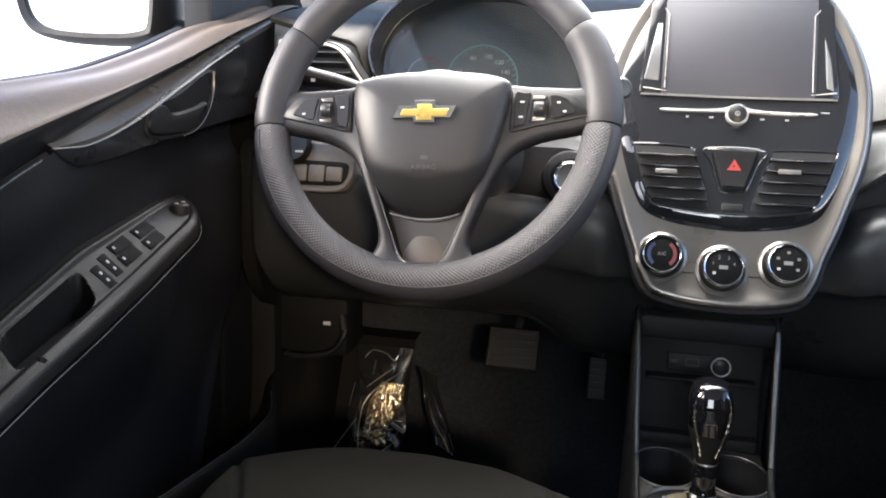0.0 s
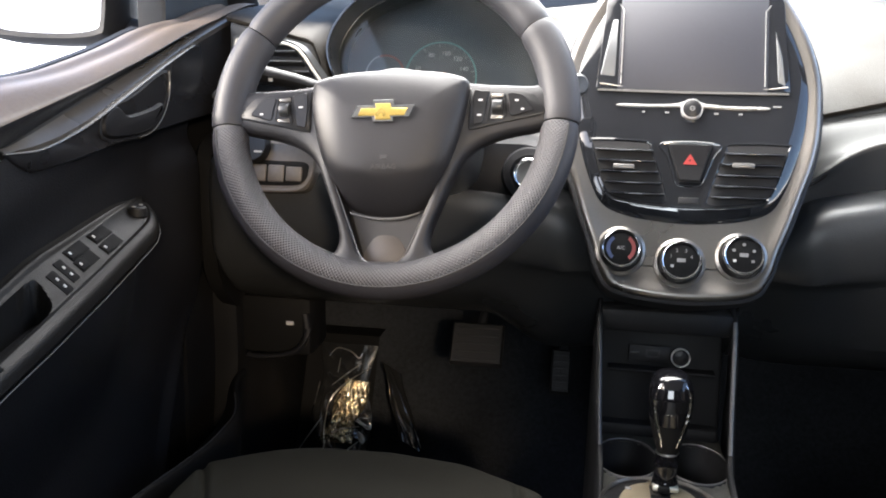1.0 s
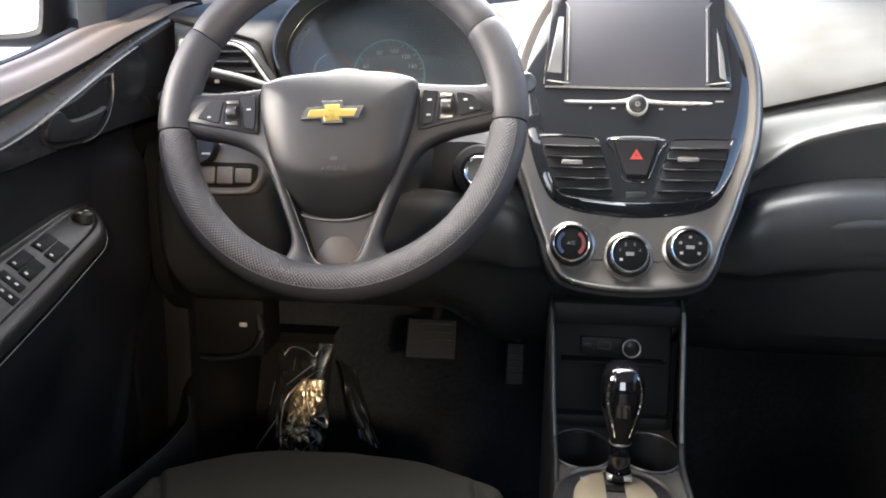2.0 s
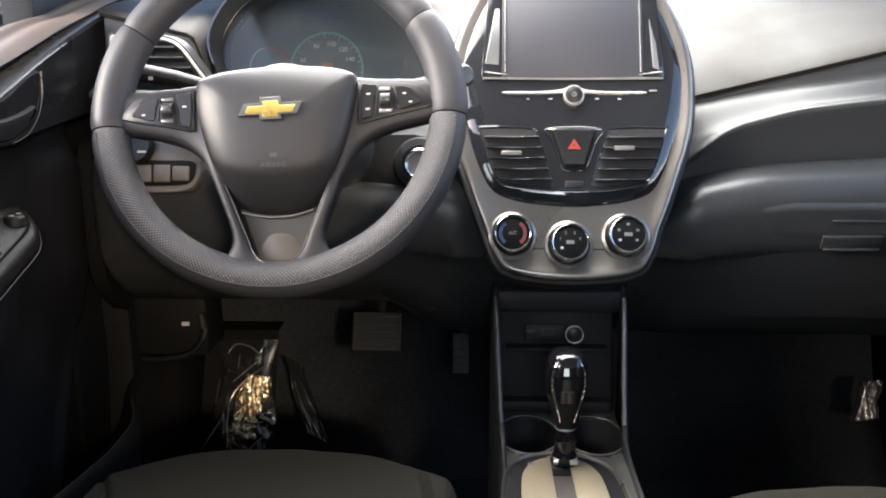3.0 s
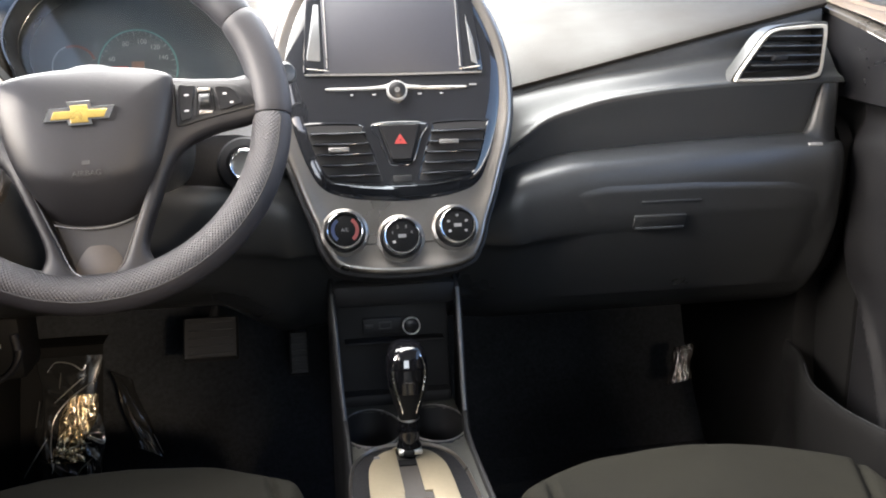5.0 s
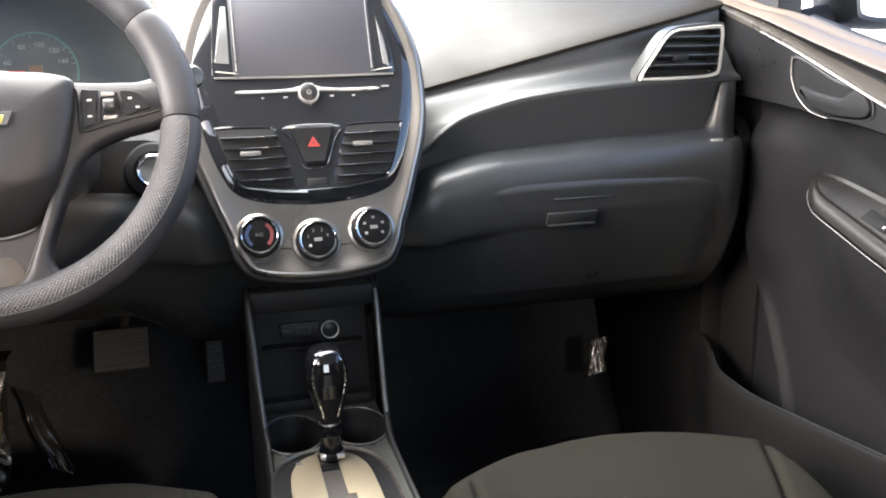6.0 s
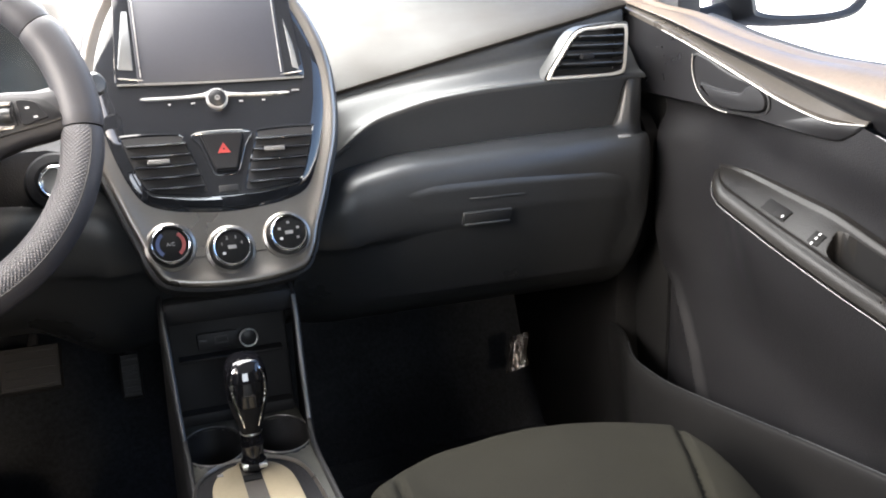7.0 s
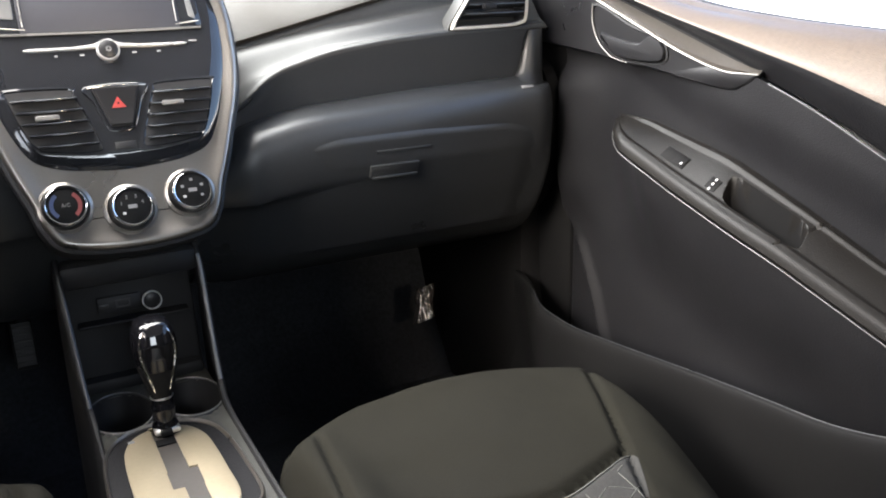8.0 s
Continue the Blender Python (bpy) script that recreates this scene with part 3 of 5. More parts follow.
def mirror(s, x0, x1):
    root = thing("door_mirror", T(s * (x0 + x1) / 2, 0.30, 0.77), "black outside mirror with bright glass", "mirror", "outside mirrors")
    xm, w = (x0 + x1) / 2, (x1 - x0) / 2
    out = [(s * (xm + w * a), b) for a, b in spline([(-1.02, 0.90), (-1.0, 0.80), (-0.82, 0.776), (0.0, 0.772), (0.75, 0.782), (1.02, 0.82), (1.05, 0.90), (0.8, 0.95), (-0.8, 0.955)], 40, True)]
    face = Matrix(((1, 0, 0, 0), (0, 0, -1, 0.282), (0, 1, 0, 0), (0, 0, 0, 1)))
    shell = [(x, z) for x, z in out]
    mid = Vector((s * xm, 0.865))
    rows = [[(mid.x + (x - mid.x) * k, y, mid.y + (z - mid.y) * k) for x, z in shell] for k, y in ((0.90, 0.30), (0.92, 0.272), (1.0, 0.268), (1.08, 0.28), (1.12, 0.31), (1.02, 0.37), (0.7, 0.41), (0.2, 0.425))]
    wpart("housing", loft(rows, close_v=True, caps=True), M_DEEP, root)
    wpart("glass", moved(plate([(mid.x + (x - mid.x) * 0.92, mid.y + (z - mid.y) * 0.92) for x, z in shell], [(0, 0.0), (0, 0.004)]), face), M_MIRROR, root, "mirror glass")
    wpart("arm", tube([(s * (x0 + 0.03), 0.33, 0.785), (s * (x0 - 0.06), 0.32, 0.775), (s * 0.71, 0.28, 0.775)], [0.026, 0.022, 0.028], 12), M_DEEP, root)


mirror(-1, 0.825, 1.05)
mirror(1, 0.90, 1.16)

# ---------------------------------------------------------------- dashboard


def seam_z(x):
    return 0.658 + 0.236 * max(abs(x), 0.13)


CREASE = [(0.10, 0.600), (0.151, 0.636), (0.186, 0.659), (0.264, 0.680), (0.345, 0.690), (0.448, 0.697), (0.60, 0.699)]
FOOT = [(0.10, 0.586), (0.144, 0.599), (0.216, 0.614), (0.377, 0.6235), (0.518, 0.629), (0.60, 0.631)]

def foot(ax, rise=True):
    """Lower edge of the gloss band; it turns up round a corner at its outer end."""
    z = smooth_along(ax, FOOT, 0.02)
    return z + (smooth_along(ax, CREASE, 0.02) - 0.004 - z) * ease(ax, 0.540, 0.566) ** 1.4 * rise


dash = thing("dashboard", T(0, 0.3, 0.5), "dark vinyl dashboard with a gloss black band", "dashboard")


def pad_rows():
    rows = []
    for x in steps(-0.599, 0.599, 140):
        zs = seam_z(x)
        row = [(x, 0.192, zs - 0.006), (x, 0.184, zs - 0.003), (x, 0.182, zs + 0.001), (x, 0.187, zs + 0.005)]
        for i in range(1, 16):
            f = i / 15
            z = zs + 0.005 + (0.872 - zs) * (0.72 * f ** 0.85 + 0.28 * math.sin(f * math.pi / 2))
            z -= 0.02 * f * (x / 0.65) ** 2
            well = (1 - ease(abs(x + 0.318), 0.125, 0.165)) * (1 - ease(f, 0.35, 0.6))
            row.append((x, 0.187 + 0.47 * f, z + (0.685 - z) * well))
        row = [(a, b, c + (0.680 - c) * (1 - ease(abs(x + 0.318), 0.125, 0.165))) for a, b, c in row[:4]] + row[4:]
        row.append((x, 0.67, 0.80))
        rows.append(row)
    return rows


wpart("pad", loft(pad_rows()), M_PAD, dash, "grained grey vinyl dash top")


def fascia(s, upper):
    rows = []
    for ax in steps(0.118, 0.592, 80):
        zs, zc, zb = seam_z(ax) - 0.004, smooth_along(ax, CREASE, 0.02), foot(ax)
        left = 1 - ease(ax, 0.12, 0.20)
        if s < 0:
            zs += (0.676 - zs) * (1 - ease(abs(ax - 0.318), 0.125, 0.165))
            zc = min(zc, zs - 0.012)
        k = 0.5 * ease(ax, 0.15, 0.36)
        z1, y1 = zs - 0.005 - k * (zs - zc - 0.02), 0.182 - 0.008 * k
        q = [(0.194, zs + 0.004), (0.186, zs), (0.182, zs - 0.005), (y1, z1), (y1 - 0.3 * (y1 - 0.121), z1 - 0.22 * (z1 - zc)), (0.121 + 0.28 * (y1 - 0.121), zc + 0.24 * (z1 - zc)), (0.121 - 0.012 * left, zc + 0.004), (0.118 - 0.012 * left, zc - 0.002),
             (0.122, zc - 0.4 * (zc - zb)), (0.126, zb + 0.004), (0.130, zb - 0.004)]
        line = [(s * ax, y, z) for y, z in spline(q, 41)]
        rows.append(line[:29] if upper else line[28:])
    return loft(rows)


for s in (1, -1):
    wpart("fascia_slope", fascia(s, True), M_BAND, dash, "satin grey slope above the gloss band")
    wpart("gloss_band", fascia(s, False), M_SHEEN, dash, "piano-black fascia band")


def lower_panel(s):
    rows = []
    for ax in [*steps(0.075, 0.57, 74), *steps(0.574, 0.604, 12)]:
        zb, zt = foot(max(ax, 0.144), False), foot(max(ax, 0.144))
        cut = 1 - ease(ax, 0.075, 0.15)
        lift = 0.028 * ease(ax, 0.15, 0.25) if s < 0 else 0.0
        end = ease(ax, 0.56, 0.588)
        q = [(0.135, zt + 0.002), (0.119, zt + 0.001), (0.106 + 0.01 * end, zb - 0.004), (0.090 + 0.01 * end, zb - 0.012), (0.081 + 0.012 * end, zb - 0.025), (0.078 + 0.012 * end, zb - 0.05), (0.082 + 0.01 * end, zb - 0.09), (0.0975, 0.50),
             (0.132, 0.43 + lift), (0.19, 0.380 + 1.5 * lift), (0.30, 0.36 + 1.5 * lift), (0.58, 0.40 + lift)]
        rows.append([(s * ax, y + 0.02 * cut + 0.035 * ease(ax, 0.575, 0.606) ** 2, z - 0.05 * cut * ease(z, 0.5, 0.6)) for y, z in spline(q, 44)])
    return loft(rows)


wpart("lower_panel", lower_panel(1), M_HARD, dash, "grained black lower dash")
wpart("lower_panel", lower_panel(-1), M_HARD, dash, "grained black knee panel")
# filler between the two halves behind the centre stack, and the end caps
wpart("core", block(0, 0.27, 0.60, 0.30, 0.16, 0.30, 0.01), M_MATTE, dash)
for s in (-1, 1):
    cap = spline([(0.125, 0.58), (0.13, 0.625), (0.17, 0.65), (0.3, 0.66), (0.55, 0.66), (0.58, 0.5), (0.3, 0.38), (0.15, 0.44)], 40, True)
    wpart("end_cap", moved(plate(cap, [(0, 0), (0, 0.02), (0.01, 0.028)]), Matrix(((0, 0, s, s * 0.600), (1, 0, 0, 0), (0, 1, 0, 0), (0, 0, 0, 1)))), M_BLACK, dash)
wpart("airbag_chip", block(0.542, 0.0915, 0.6195, 0.020, 0.002, 0.005, 0.0008, Matrix.Rotation(radians(-40), 4, "X")), M_DIM, dash, "small grey badge")

# glove box lid: thin shut line, ledge and pull
def lid():
    rows = []
    for x in steps(0.185, 0.56, 50):
        top = along(x, [(0.185, 0.562), (0.21, 0.571), (0.254, 0.5785), (0.367, 0.580), (0.50, 0.575), (0.56, 0.560)])
        row = []
        for i, z in enumerate(steps(top, 0.42, 30)):
            y = along(z, [(0.40, 0.150), (0.43, 0.131), (0.465, 0.1125), (0.50, 0.0965), (0.54, 0.0815), (0.57, 0.0785), (0.60, 0.080)])
            row.append((x, y - (0.001 if i == 0 else 0.0040) * min(1, ease(x, 0.185, 0.25), 1 - ease(x, 0.52, 0.56)) + 0.001, z))
        rows.append([(x, 0.10, top)] + row)
    return loft(rows)


wpart("glovebox_lid", lid(), M_HARD, dash, "black glove box lid")
wpart("glovebox_pull", block(0.326, 0.0805, 0.530, 0.070, 0.005, 0.019, 0.002, Matrix.Rotation(radians(22), 4, "X")), M_HARD, dash, "black glove box pull")
# lip added where the pull's lower edge shows a lit line
wpart("pull_lip", block(0.326, 0.0790, 0.5215, 0.066, 0.004, 0.004, 0.0018), M_HARD, dash, "narrow black lip added for the pull's lit lower line")
wpart("glovebox_ledge", block(0.340, 0.0768, 0.556, 0.080, 0.003, 0.003, 0.001), M_HARD, dash)


def side_vent(s):
    shift, k = -0.0034 * s, 0.972
    root = thing("air_vent", T(s * 0.505, 0.138, 0.735), "black louvred air vent in a satin silver ring", "air vent", "dash vents")
    o = spline([(0.449, 0.703), (0.470, 0.733), (0.489, 0.758), (0.505, 0.768), (0.53, 0.772), (0.574, 0.775), (0.583, 0.768), (0.583, 0.74), (0.581, 0.71), (0.572, 0.700), (0.54, 0.697), (0.46, 0.696)], 60, True)
    i = spline([(0.458, 0.707), (0.476, 0.734), (0.492, 0.755), (0.508, 0.763), (0.53, 0.764), (0.566, 0.766), (0.572, 0.762), (0.572, 0.74), (0.570, 0.715), (0.564, 0.709), (0.54, 0.706), (0.47, 0.705)], 60, True)
    m = Matrix(((s * k, 0, 0, shift), (0, 0, -1, 0.118), (0, 1, 0, 0), (0, 0, 0, 1)))
    wpart("ring", moved(ring(o, i, [(0.42, -0.003), (0.42, 0.002), (0.52, 0.0040), (0.85, 0.0040), (1, 0.003), (0.95, 0.001), (0.55, -0.003)]), m), M_RINGS, root, "satin silver ring")
    wpart("housing", moved(ring(o, i, [(0.02, -0.03), (0.02, -0.003), (0.3, -0.003), (0.3, -0.03)]), m), M_BAND, root)
    wpart("sleeve", moved(ring([i[n].lerp(o[n], 0.1) for n in range(60)], [p * 1.0 for p in i], [(0, 0.0035), (1, 0.0035), (1, -0.028), (0, -0.028)]), m), M_MATTE, root)
    back = [(p.x, p.y) for p in i]
    wpart("backing", moved(plate(back, [(0, -0.03), (0, -0.024)]), m), M_DEEP, root)
    for n, z in enumerate((0.718, 0.730, 0.742, 0.754)):
        x0 = along(z, [(0.70, 0.462), (0.735, 0.482), (0.755, 0.498), (0.765, 0.52)])
        wpart("slat", moved(block(0, 0, 0, k * (0.571 - x0), 0.014, 0.0022, 0.0008, Matrix.Rotation(radians(-24), 4, "X")), T(s * k * (x0 + 0.571) / 2 + shift, 0.119, z)), M_HARD, root)
    wpart("tab", moved(block(0, 0, 0, 0.020, 0.010, 0.008, 0.002), T(s * k * 0.509 + shift, 0.110, 0.7295)), M_SOFT, root, "slider tab")


side_vent(1)
side_vent(-1)

# ---------------------------------------------------------------- centre stack

SD = Vector((0, 0.072, 0.175)).normalized()
SN = Vector((1, 0, 0)).cross(SD)
STACK = Matrix(((1, 0, 0, -0.007), (0, SD.y, SN.y, 0.108), (0, SD.z, SN.z, 0.72), (0, 0, 0, 1)))
stack = thing("center_stack", STACK, "silver-rimmed gloss black center stack of the dashboard", "center stack")

rim_half = [(0, 0.168), (0.06, 0.160), (0.094, 0.132), (0.1185, 0.092), (0.1335, 0.055), (0.1415, 0.02), (0.1430, -0.015), (0.1410, -0.05), (0.1340, -0.085), (0.1240, -0.115), (0.1125, -0.15), (0.1005, -0.181), (0.0905, -0.211), (0.070, -0.232), (0, -0.240)]
rim_out = spline(mirror_half(rim_half), 120, True)
face_half = [(0, 0.152), (0.055, 0.146), (0.085, 0.122), (0.1095, 0.084), (0.125, 0.042), (0.1315, 0.01), (0.1315, -0.015), (0.128, -0.045), (0.118, -0.085), (0.107, -0.115), (0.092, -0.137), (0.062, -0.149), (0.024, -0.154), (0, -0.155)]
face_out = spline(mirror_half(face_half), 120, True)
part("body", plate(rim_out, [(-0.004, -0.06), (-0.004, -0.012), (0.002, -0.008)]), M_MATTE, stack)
part("silver_surround", plate(rim_out, [(0, -0.03), (0, -0.004), (0.002, -0.0008), (0.005, 0.0004), (0.008, 0.0002), (0.012, -0.002), (0.03, -0.004)]), M_SILVER, stack, "satin silver surround with a raised rim")
part("gloss_panel", plate(face_out, [(0, -0.010), (0, -0.0050), (0.0012, -0.0036), (0.005, -0.0012), (0.010, 0.0010), (0.017, 0.0028), (0.026, 0.0038), (0.036, 0.0041)]), M_PIANO, stack, "piano-black panel")

# screen: framed bezel with slanted cheeks, dark display
screen = thing("touchscreen", STACK @ T(0, 0.05, 0.005), "switched-off dark touchscreen in a gloss bezel", "screen")


def rounded(pts, n=48):
    """A polygon with its corners softened: each side gives points near its ends and middle."""
    out = []
    for a, b in zip(pts, pts[1:] + pts[:1]):
        a, b = Vector(a), Vector(b)
        for f in steps(0.03, 0.97, n // len(pts)):
            out.append(a.lerp(b, f))
    return out


bz_o = rounded([(-0.106, -0.052), (0.108, -0.052), (0.100, 0.058), (0.088, 0.078), (-0.086, 0.078), (-0.098, 0.058)])
bz_i = rounded([(-0.079, -0.047), (0.081, -0.047), (0.081, 0.045), (0.079, 0.062), (-0.077, 0.062), (-0.079, 0.045)])
part("bezel", ring(bz_o, bz_i, [(0, -0.004), (0, 0.0003), (0.05, 0.0010), (0.68, 0.0010), (1, 0.0008), (1, -0.004)]), M_PIANO, screen, "gloss black bezel")
part("display", block(0.001, 0.0075, 0.0, 0.165, 0.118, 0.003, 0.0008), M_SCREEN, screen, "dark glass display")
for s in (-1, 1):
    part("side_line", tube([(0.001 + s * 0.079, -0.045, 0.003), (0.001 + s * 0.079, 0.045, 0.003), (0.001 + s * 0.084, 0.052, 0.004)], 0.0006, 6), M_SATIN, screen)
    part("ledge", tube(spline([(0.001 + s * 0.077, -0.0485, 0.003), (0.001 + s * 0.09, -0.0475, 0.004), (0.001 + s * 0.103, -0.0465, 0.006)], 8), [0.0004, 0.0005, 0.0006, 0.0008, 0.0009, 0.0009, 0.0008, 0.0006], 8, flat=0.5), M_SILVER, screen, "chrome corner ledge")
part("lower_edge", tube(spline([(-0.104, -0.0525, 0.0010), (0, -0.0535, 0.0014), (0.106, -0.0525, 0.0010)], 12), 0.0014, 8, flat=0.6), M_BEVEL, screen, "thin bright lower edge")
# window reflections on the two gloss cheeks, put in as thin pale plates
for s, quad in ((-1, [(-0.0900, 0.034), (-0.0840, 0.034), (-0.0850, -0.036), (-0.1015, -0.0345)]), (1, [(0.0910, 0.022), (0.0945, -0.039), (0.1020, -0.043), (0.0985, -0.009)])):
    o = rounded(quad, 32)
    bm = plate(o, [(0, -0.0006), (0, 0.0004), (0.0006, 0.0008)])
    for v in bm.verts:
        v.co.z += 0.0010
    part("cheek_reflection", bm, M_CHEEK, screen, "pale reflection on the bezel cheek, put in as a plate")

# media bar
bar = thing("media_bar", STACK @ T(0.002, -0.0215, 0.005), "slim silver media control bar with a round volume knob", "control panel")
part("bar", plate(spline([(-0.079, 0.0028), (-0.04, 0.0030), (-0.016, 0.005), (0, 0.0095), (0.016, 0.005), (0.04, 0.0030), (0.080, 0.0028), (0.080, 0.0002), (0.04, 0.0002), (0.016, 0.001), (0, 0.001), (-0.016, 0.001), (-0.04, 0.0002), (-0.079, 0.0002)], 70, True),
     [(0, -0.002), (0, 0.0014), (0.0005, 0.0019)]), M_BAR, bar, "satin silver strip")
vol = part("volume_knob", moved(lathe([(0.0122, 0.0), (0.0120, 0.0048), (0.0114, 0.0058), (0.0106, 0.0058), (0.0103, 0.0050), (0.0005, 0.0050)], 40), T(0, -0.0025, 0)), M_BAR, bar, "chrome volume knob")
part("knob_face", moved(lathe([(0.0100, 0.0), (0.0100, 0.0062), (0.0092, 0.0068), (0.0005, 0.0068)], 32), T(0, -0.0025, 0)), M_SWITCH, vol)
part("power_mark", moved(lathe([(0.003, 0.0068), (0.003, 0.0071), (0.0021, 0.0071), (0.0021, 0.0068)], 20), T(0, -0.0025, 0)), M_DIM, vol)
for x, w in ((-0.053, 0.004), (-0.027, 0.006), (0.027, 0.006), (0.053, 0.005)):
    part("button_mark", block(x, -0.006, 0.0006, w * 0.8, 0.0022, 0.0006, 0), M_DIM, bar)
part("badge_mark", block(0.092, 0.004, 0.0006, 0.009, 0.002, 0.0006, 0), M_DIM, bar)

part("indicator_window", plate(rounded([(-0.011, -0.112), (0.011, -0.112), (0.011, -0.104), (-0.011, -0.104)], 24), [(0, -0.003), (0, 0.0002), (0.0003, 0.0004)]), M_DEEP, bar, "dark indicator window")

# hazard button
haz = thing("hazard_button", STACK @ T(0.001, -0.085, 0.005), "black hazard button with a red triangle", "button")
part("surround", plate(spline([(-0.030, 0.022), (0.032, 0.022), (0.026, 0.004), (0.0165, -0.022), (0.011, -0.0275), (0.0, -0.0285), (-0.010, -0.0275), (-0.0155, -0.022), (-0.024, 0.004)], 54, True), [(0, -0.002), (0, 0.0012), (0.0008, 0.0016), (0.003, 0.0008)]), M_PIANO, haz)
part("cap", plate(rounded([(-0.0235, 0.0195), (0.0250, 0.0195), (0.0125, -0.0235), (-0.0105, -0.0235)], 40), [(0, 0), (0, 0.0045), (0.0015, 0.006)]), M_SWITCH, haz)
tri = [Vector((0, 0.0075)), Vector((0.0075, -0.005)), Vector((-0.0075, -0.005))]
part("triangle", moved(ring(rounded(tri, 30), rounded([p * 0.22 for p in tri], 30), [(0, 0.005), (0, 0.0066), (1, 0.0066), (1, 0.005)]), T(0.0005, 0.0005, 0)), M_RED, haz, "red warning triangle")


def centre_vent(s):
    root = thing("air_vent", STACK @ T(s * 0.066, -0.098, 0.005), "gloss black louvred vent of the center stack", "air vent", "stack vents")
    o = [(s * (x - 0.066), y + 0.098) for x, y in spline([(0.104, -0.060), (0.109, -0.068), (0.098, -0.105), (0.087, -0.127), (0.070, -0.134), (0.02, -0.138), (0.018, -0.122), (0.029, -0.095), (0.038, -0.068), (0.045, -0.061)], 60, True)]
    i = [(s * (x - 0.066), y + 0.098) for x, y in spline([(0.101, -0.064), (0.105, -0.070), (0.095, -0.104), (0.085, -0.123), (0.070, -0.129), (0.026, -0.133), (0.024, -0.122), (0.033, -0.095), (0.042, -0.071), (0.047, -0.065)], 60, True)]
    part("frame", ring(o, i, [(0, -0.006), (0, 0.0006), (0.5, 0.0012), (1, 0.0002), (1, -0.006)]), M_PIANO, root)
    part("backing", plate(i, [(0, -0.003), (0, 0.0006)]), M_DEEP, root)
    for n in range(5):
        v = -0.074 - 0.0125 * n
        xr = along(-v, [(0.06, 0.104), (0.07, 0.1035), (0.105, 0.094), (0.13, 0.08)])
        xl = along(-v, [(0.06, 0.045), (0.068, 0.040), (0.095, 0.033), (0.122, 0.025)])
        part("slat", moved(block(0, 0, 0, xr - xl, 0.0022, 0.010, 0.0007, Matrix.Rotation(radians(28), 4, "X")), T(s * ((xl + xr) / 2 - 0.066), v + 0.098, 0.004)), M_PIANO, root)
    part("tab", moved(block(0, 0, 0, 0.024, 0.006, 0.005, 0.002), T(s * ((0.058 if s > 0 else 0.0705) - 0.066), 0.0085 if s > 0 else 0.0025, 0.0095)), M_BEVEL, root, "slider tab")


centre_vent(1)
centre_vent(-1)


def climate_knob(u, v, kind):
    root = thing("climate_knob", STACK @ T(u, v, -0.005), {"heat": "black temperature knob with red and blue arcs, chrome ring", "fan": "black rotary fan knob with numbers in a chrome ring", "mode": "black rotary air-direction knob in a chrome ring"}[kind], "knob", "climate knobs")
    part("collar", lathe([(0.0285, 0.0), (0.0275, 0.004), (0.0245, 0.0055), (0.0235, 0.001), (0.0225, 0.001)], 48), M_SILVER, root)
    part("skirt", lathe([(0.0232, 0.0), (0.0228, 0.014), (0.0215, 0.0175), (0.0195, 0.0185)], 48), M_SWITCH, root, "ribbed black skirt")
    part("ring", loft([[(r * math.cos(a), r * math.sin(a), z) for a in (2 * math.pi * j / 48 for j in range(48))] for r, z in ((0.0212, 0.0175), (0.0211, 0.0192), (0.0207, 0.0206), (0.0200, 0.0212), (0.0191, 0.0209), (0.0184, 0.0197), (0.0183, 0.017))], close_v=True), M_CHROME, root, "chrome ring")
    f = part("face", lathe([(0.0183, 0.012), (0.0183, 0.0188), (0.0170, 0.0195), (0.0005, 0.0199)], 40), M_BLACK, root)

    def arc(a0, a1, r0, r1, material, name):
        pts = [(radians(a0) + (radians(a1) - radians(a0)) * i / 16) for i in range(17)]
        part(name, loft([[(r0 * math.cos(a), r0 * math.sin(a), 0.0200), (r1 * math.cos(a), r1 * math.sin(a), 0.0199)] for a in pts]), material, f)

    if kind == "heat":
        arc(-52, 55, 0.0118, 0.0158, M_WARM, "red_arc")
        arc(125, 232, 0.0118, 0.0158, M_COLD, "blue_arc")
        lettering("print", "A/C", 0.0055, M_DIM, f, T(0, 0, 0.0202))
    else:
        angles = (215, 160, 115, 65, 20, -35) if kind == "fan" else (215, 155, 90, 25, -35)
        for n, a in enumerate(angles):
            c = T(0.0115 * math.cos(radians(a)), 0.0115 * math.sin(radians(a)), 0.0202)
            if kind == "fan" and n:
                if n < 5:
                    lettering("print", str(n), 0.0055, M_DIM, f, c)
            else:
                part("mark", moved(block(0, 0, 0, 0.0032, 0.0028, 0.0005, 0), c), M_DIM if n else M_MARK, f)
        part("mark", block(0, 0, 0.0202, 0.009, 0.004, 0.0004, 0), M_DIM, f)


climate_knob(-0.069, -0.1885, "heat")
climate_knob(-0.0045, -0.1985, "fan")
climate_knob(0.0605, -0.1890, "mode")

# ---------------------------------------------------------------- steering wheel

WHEEL = T(-0.3215, -0.04, 0.6905) @ Matrix.Rotation(radians(90 - 24), 4, "X") @ Matrix.Rotation(radians(3), 4, "Z")
wheel = thing("steering_wheel", WHEEL, "grey-black three-spoke steering wheel with dimpled lower grip", "steering wheel")
RIM_R, RIM_T = 0.1752, 0.0194


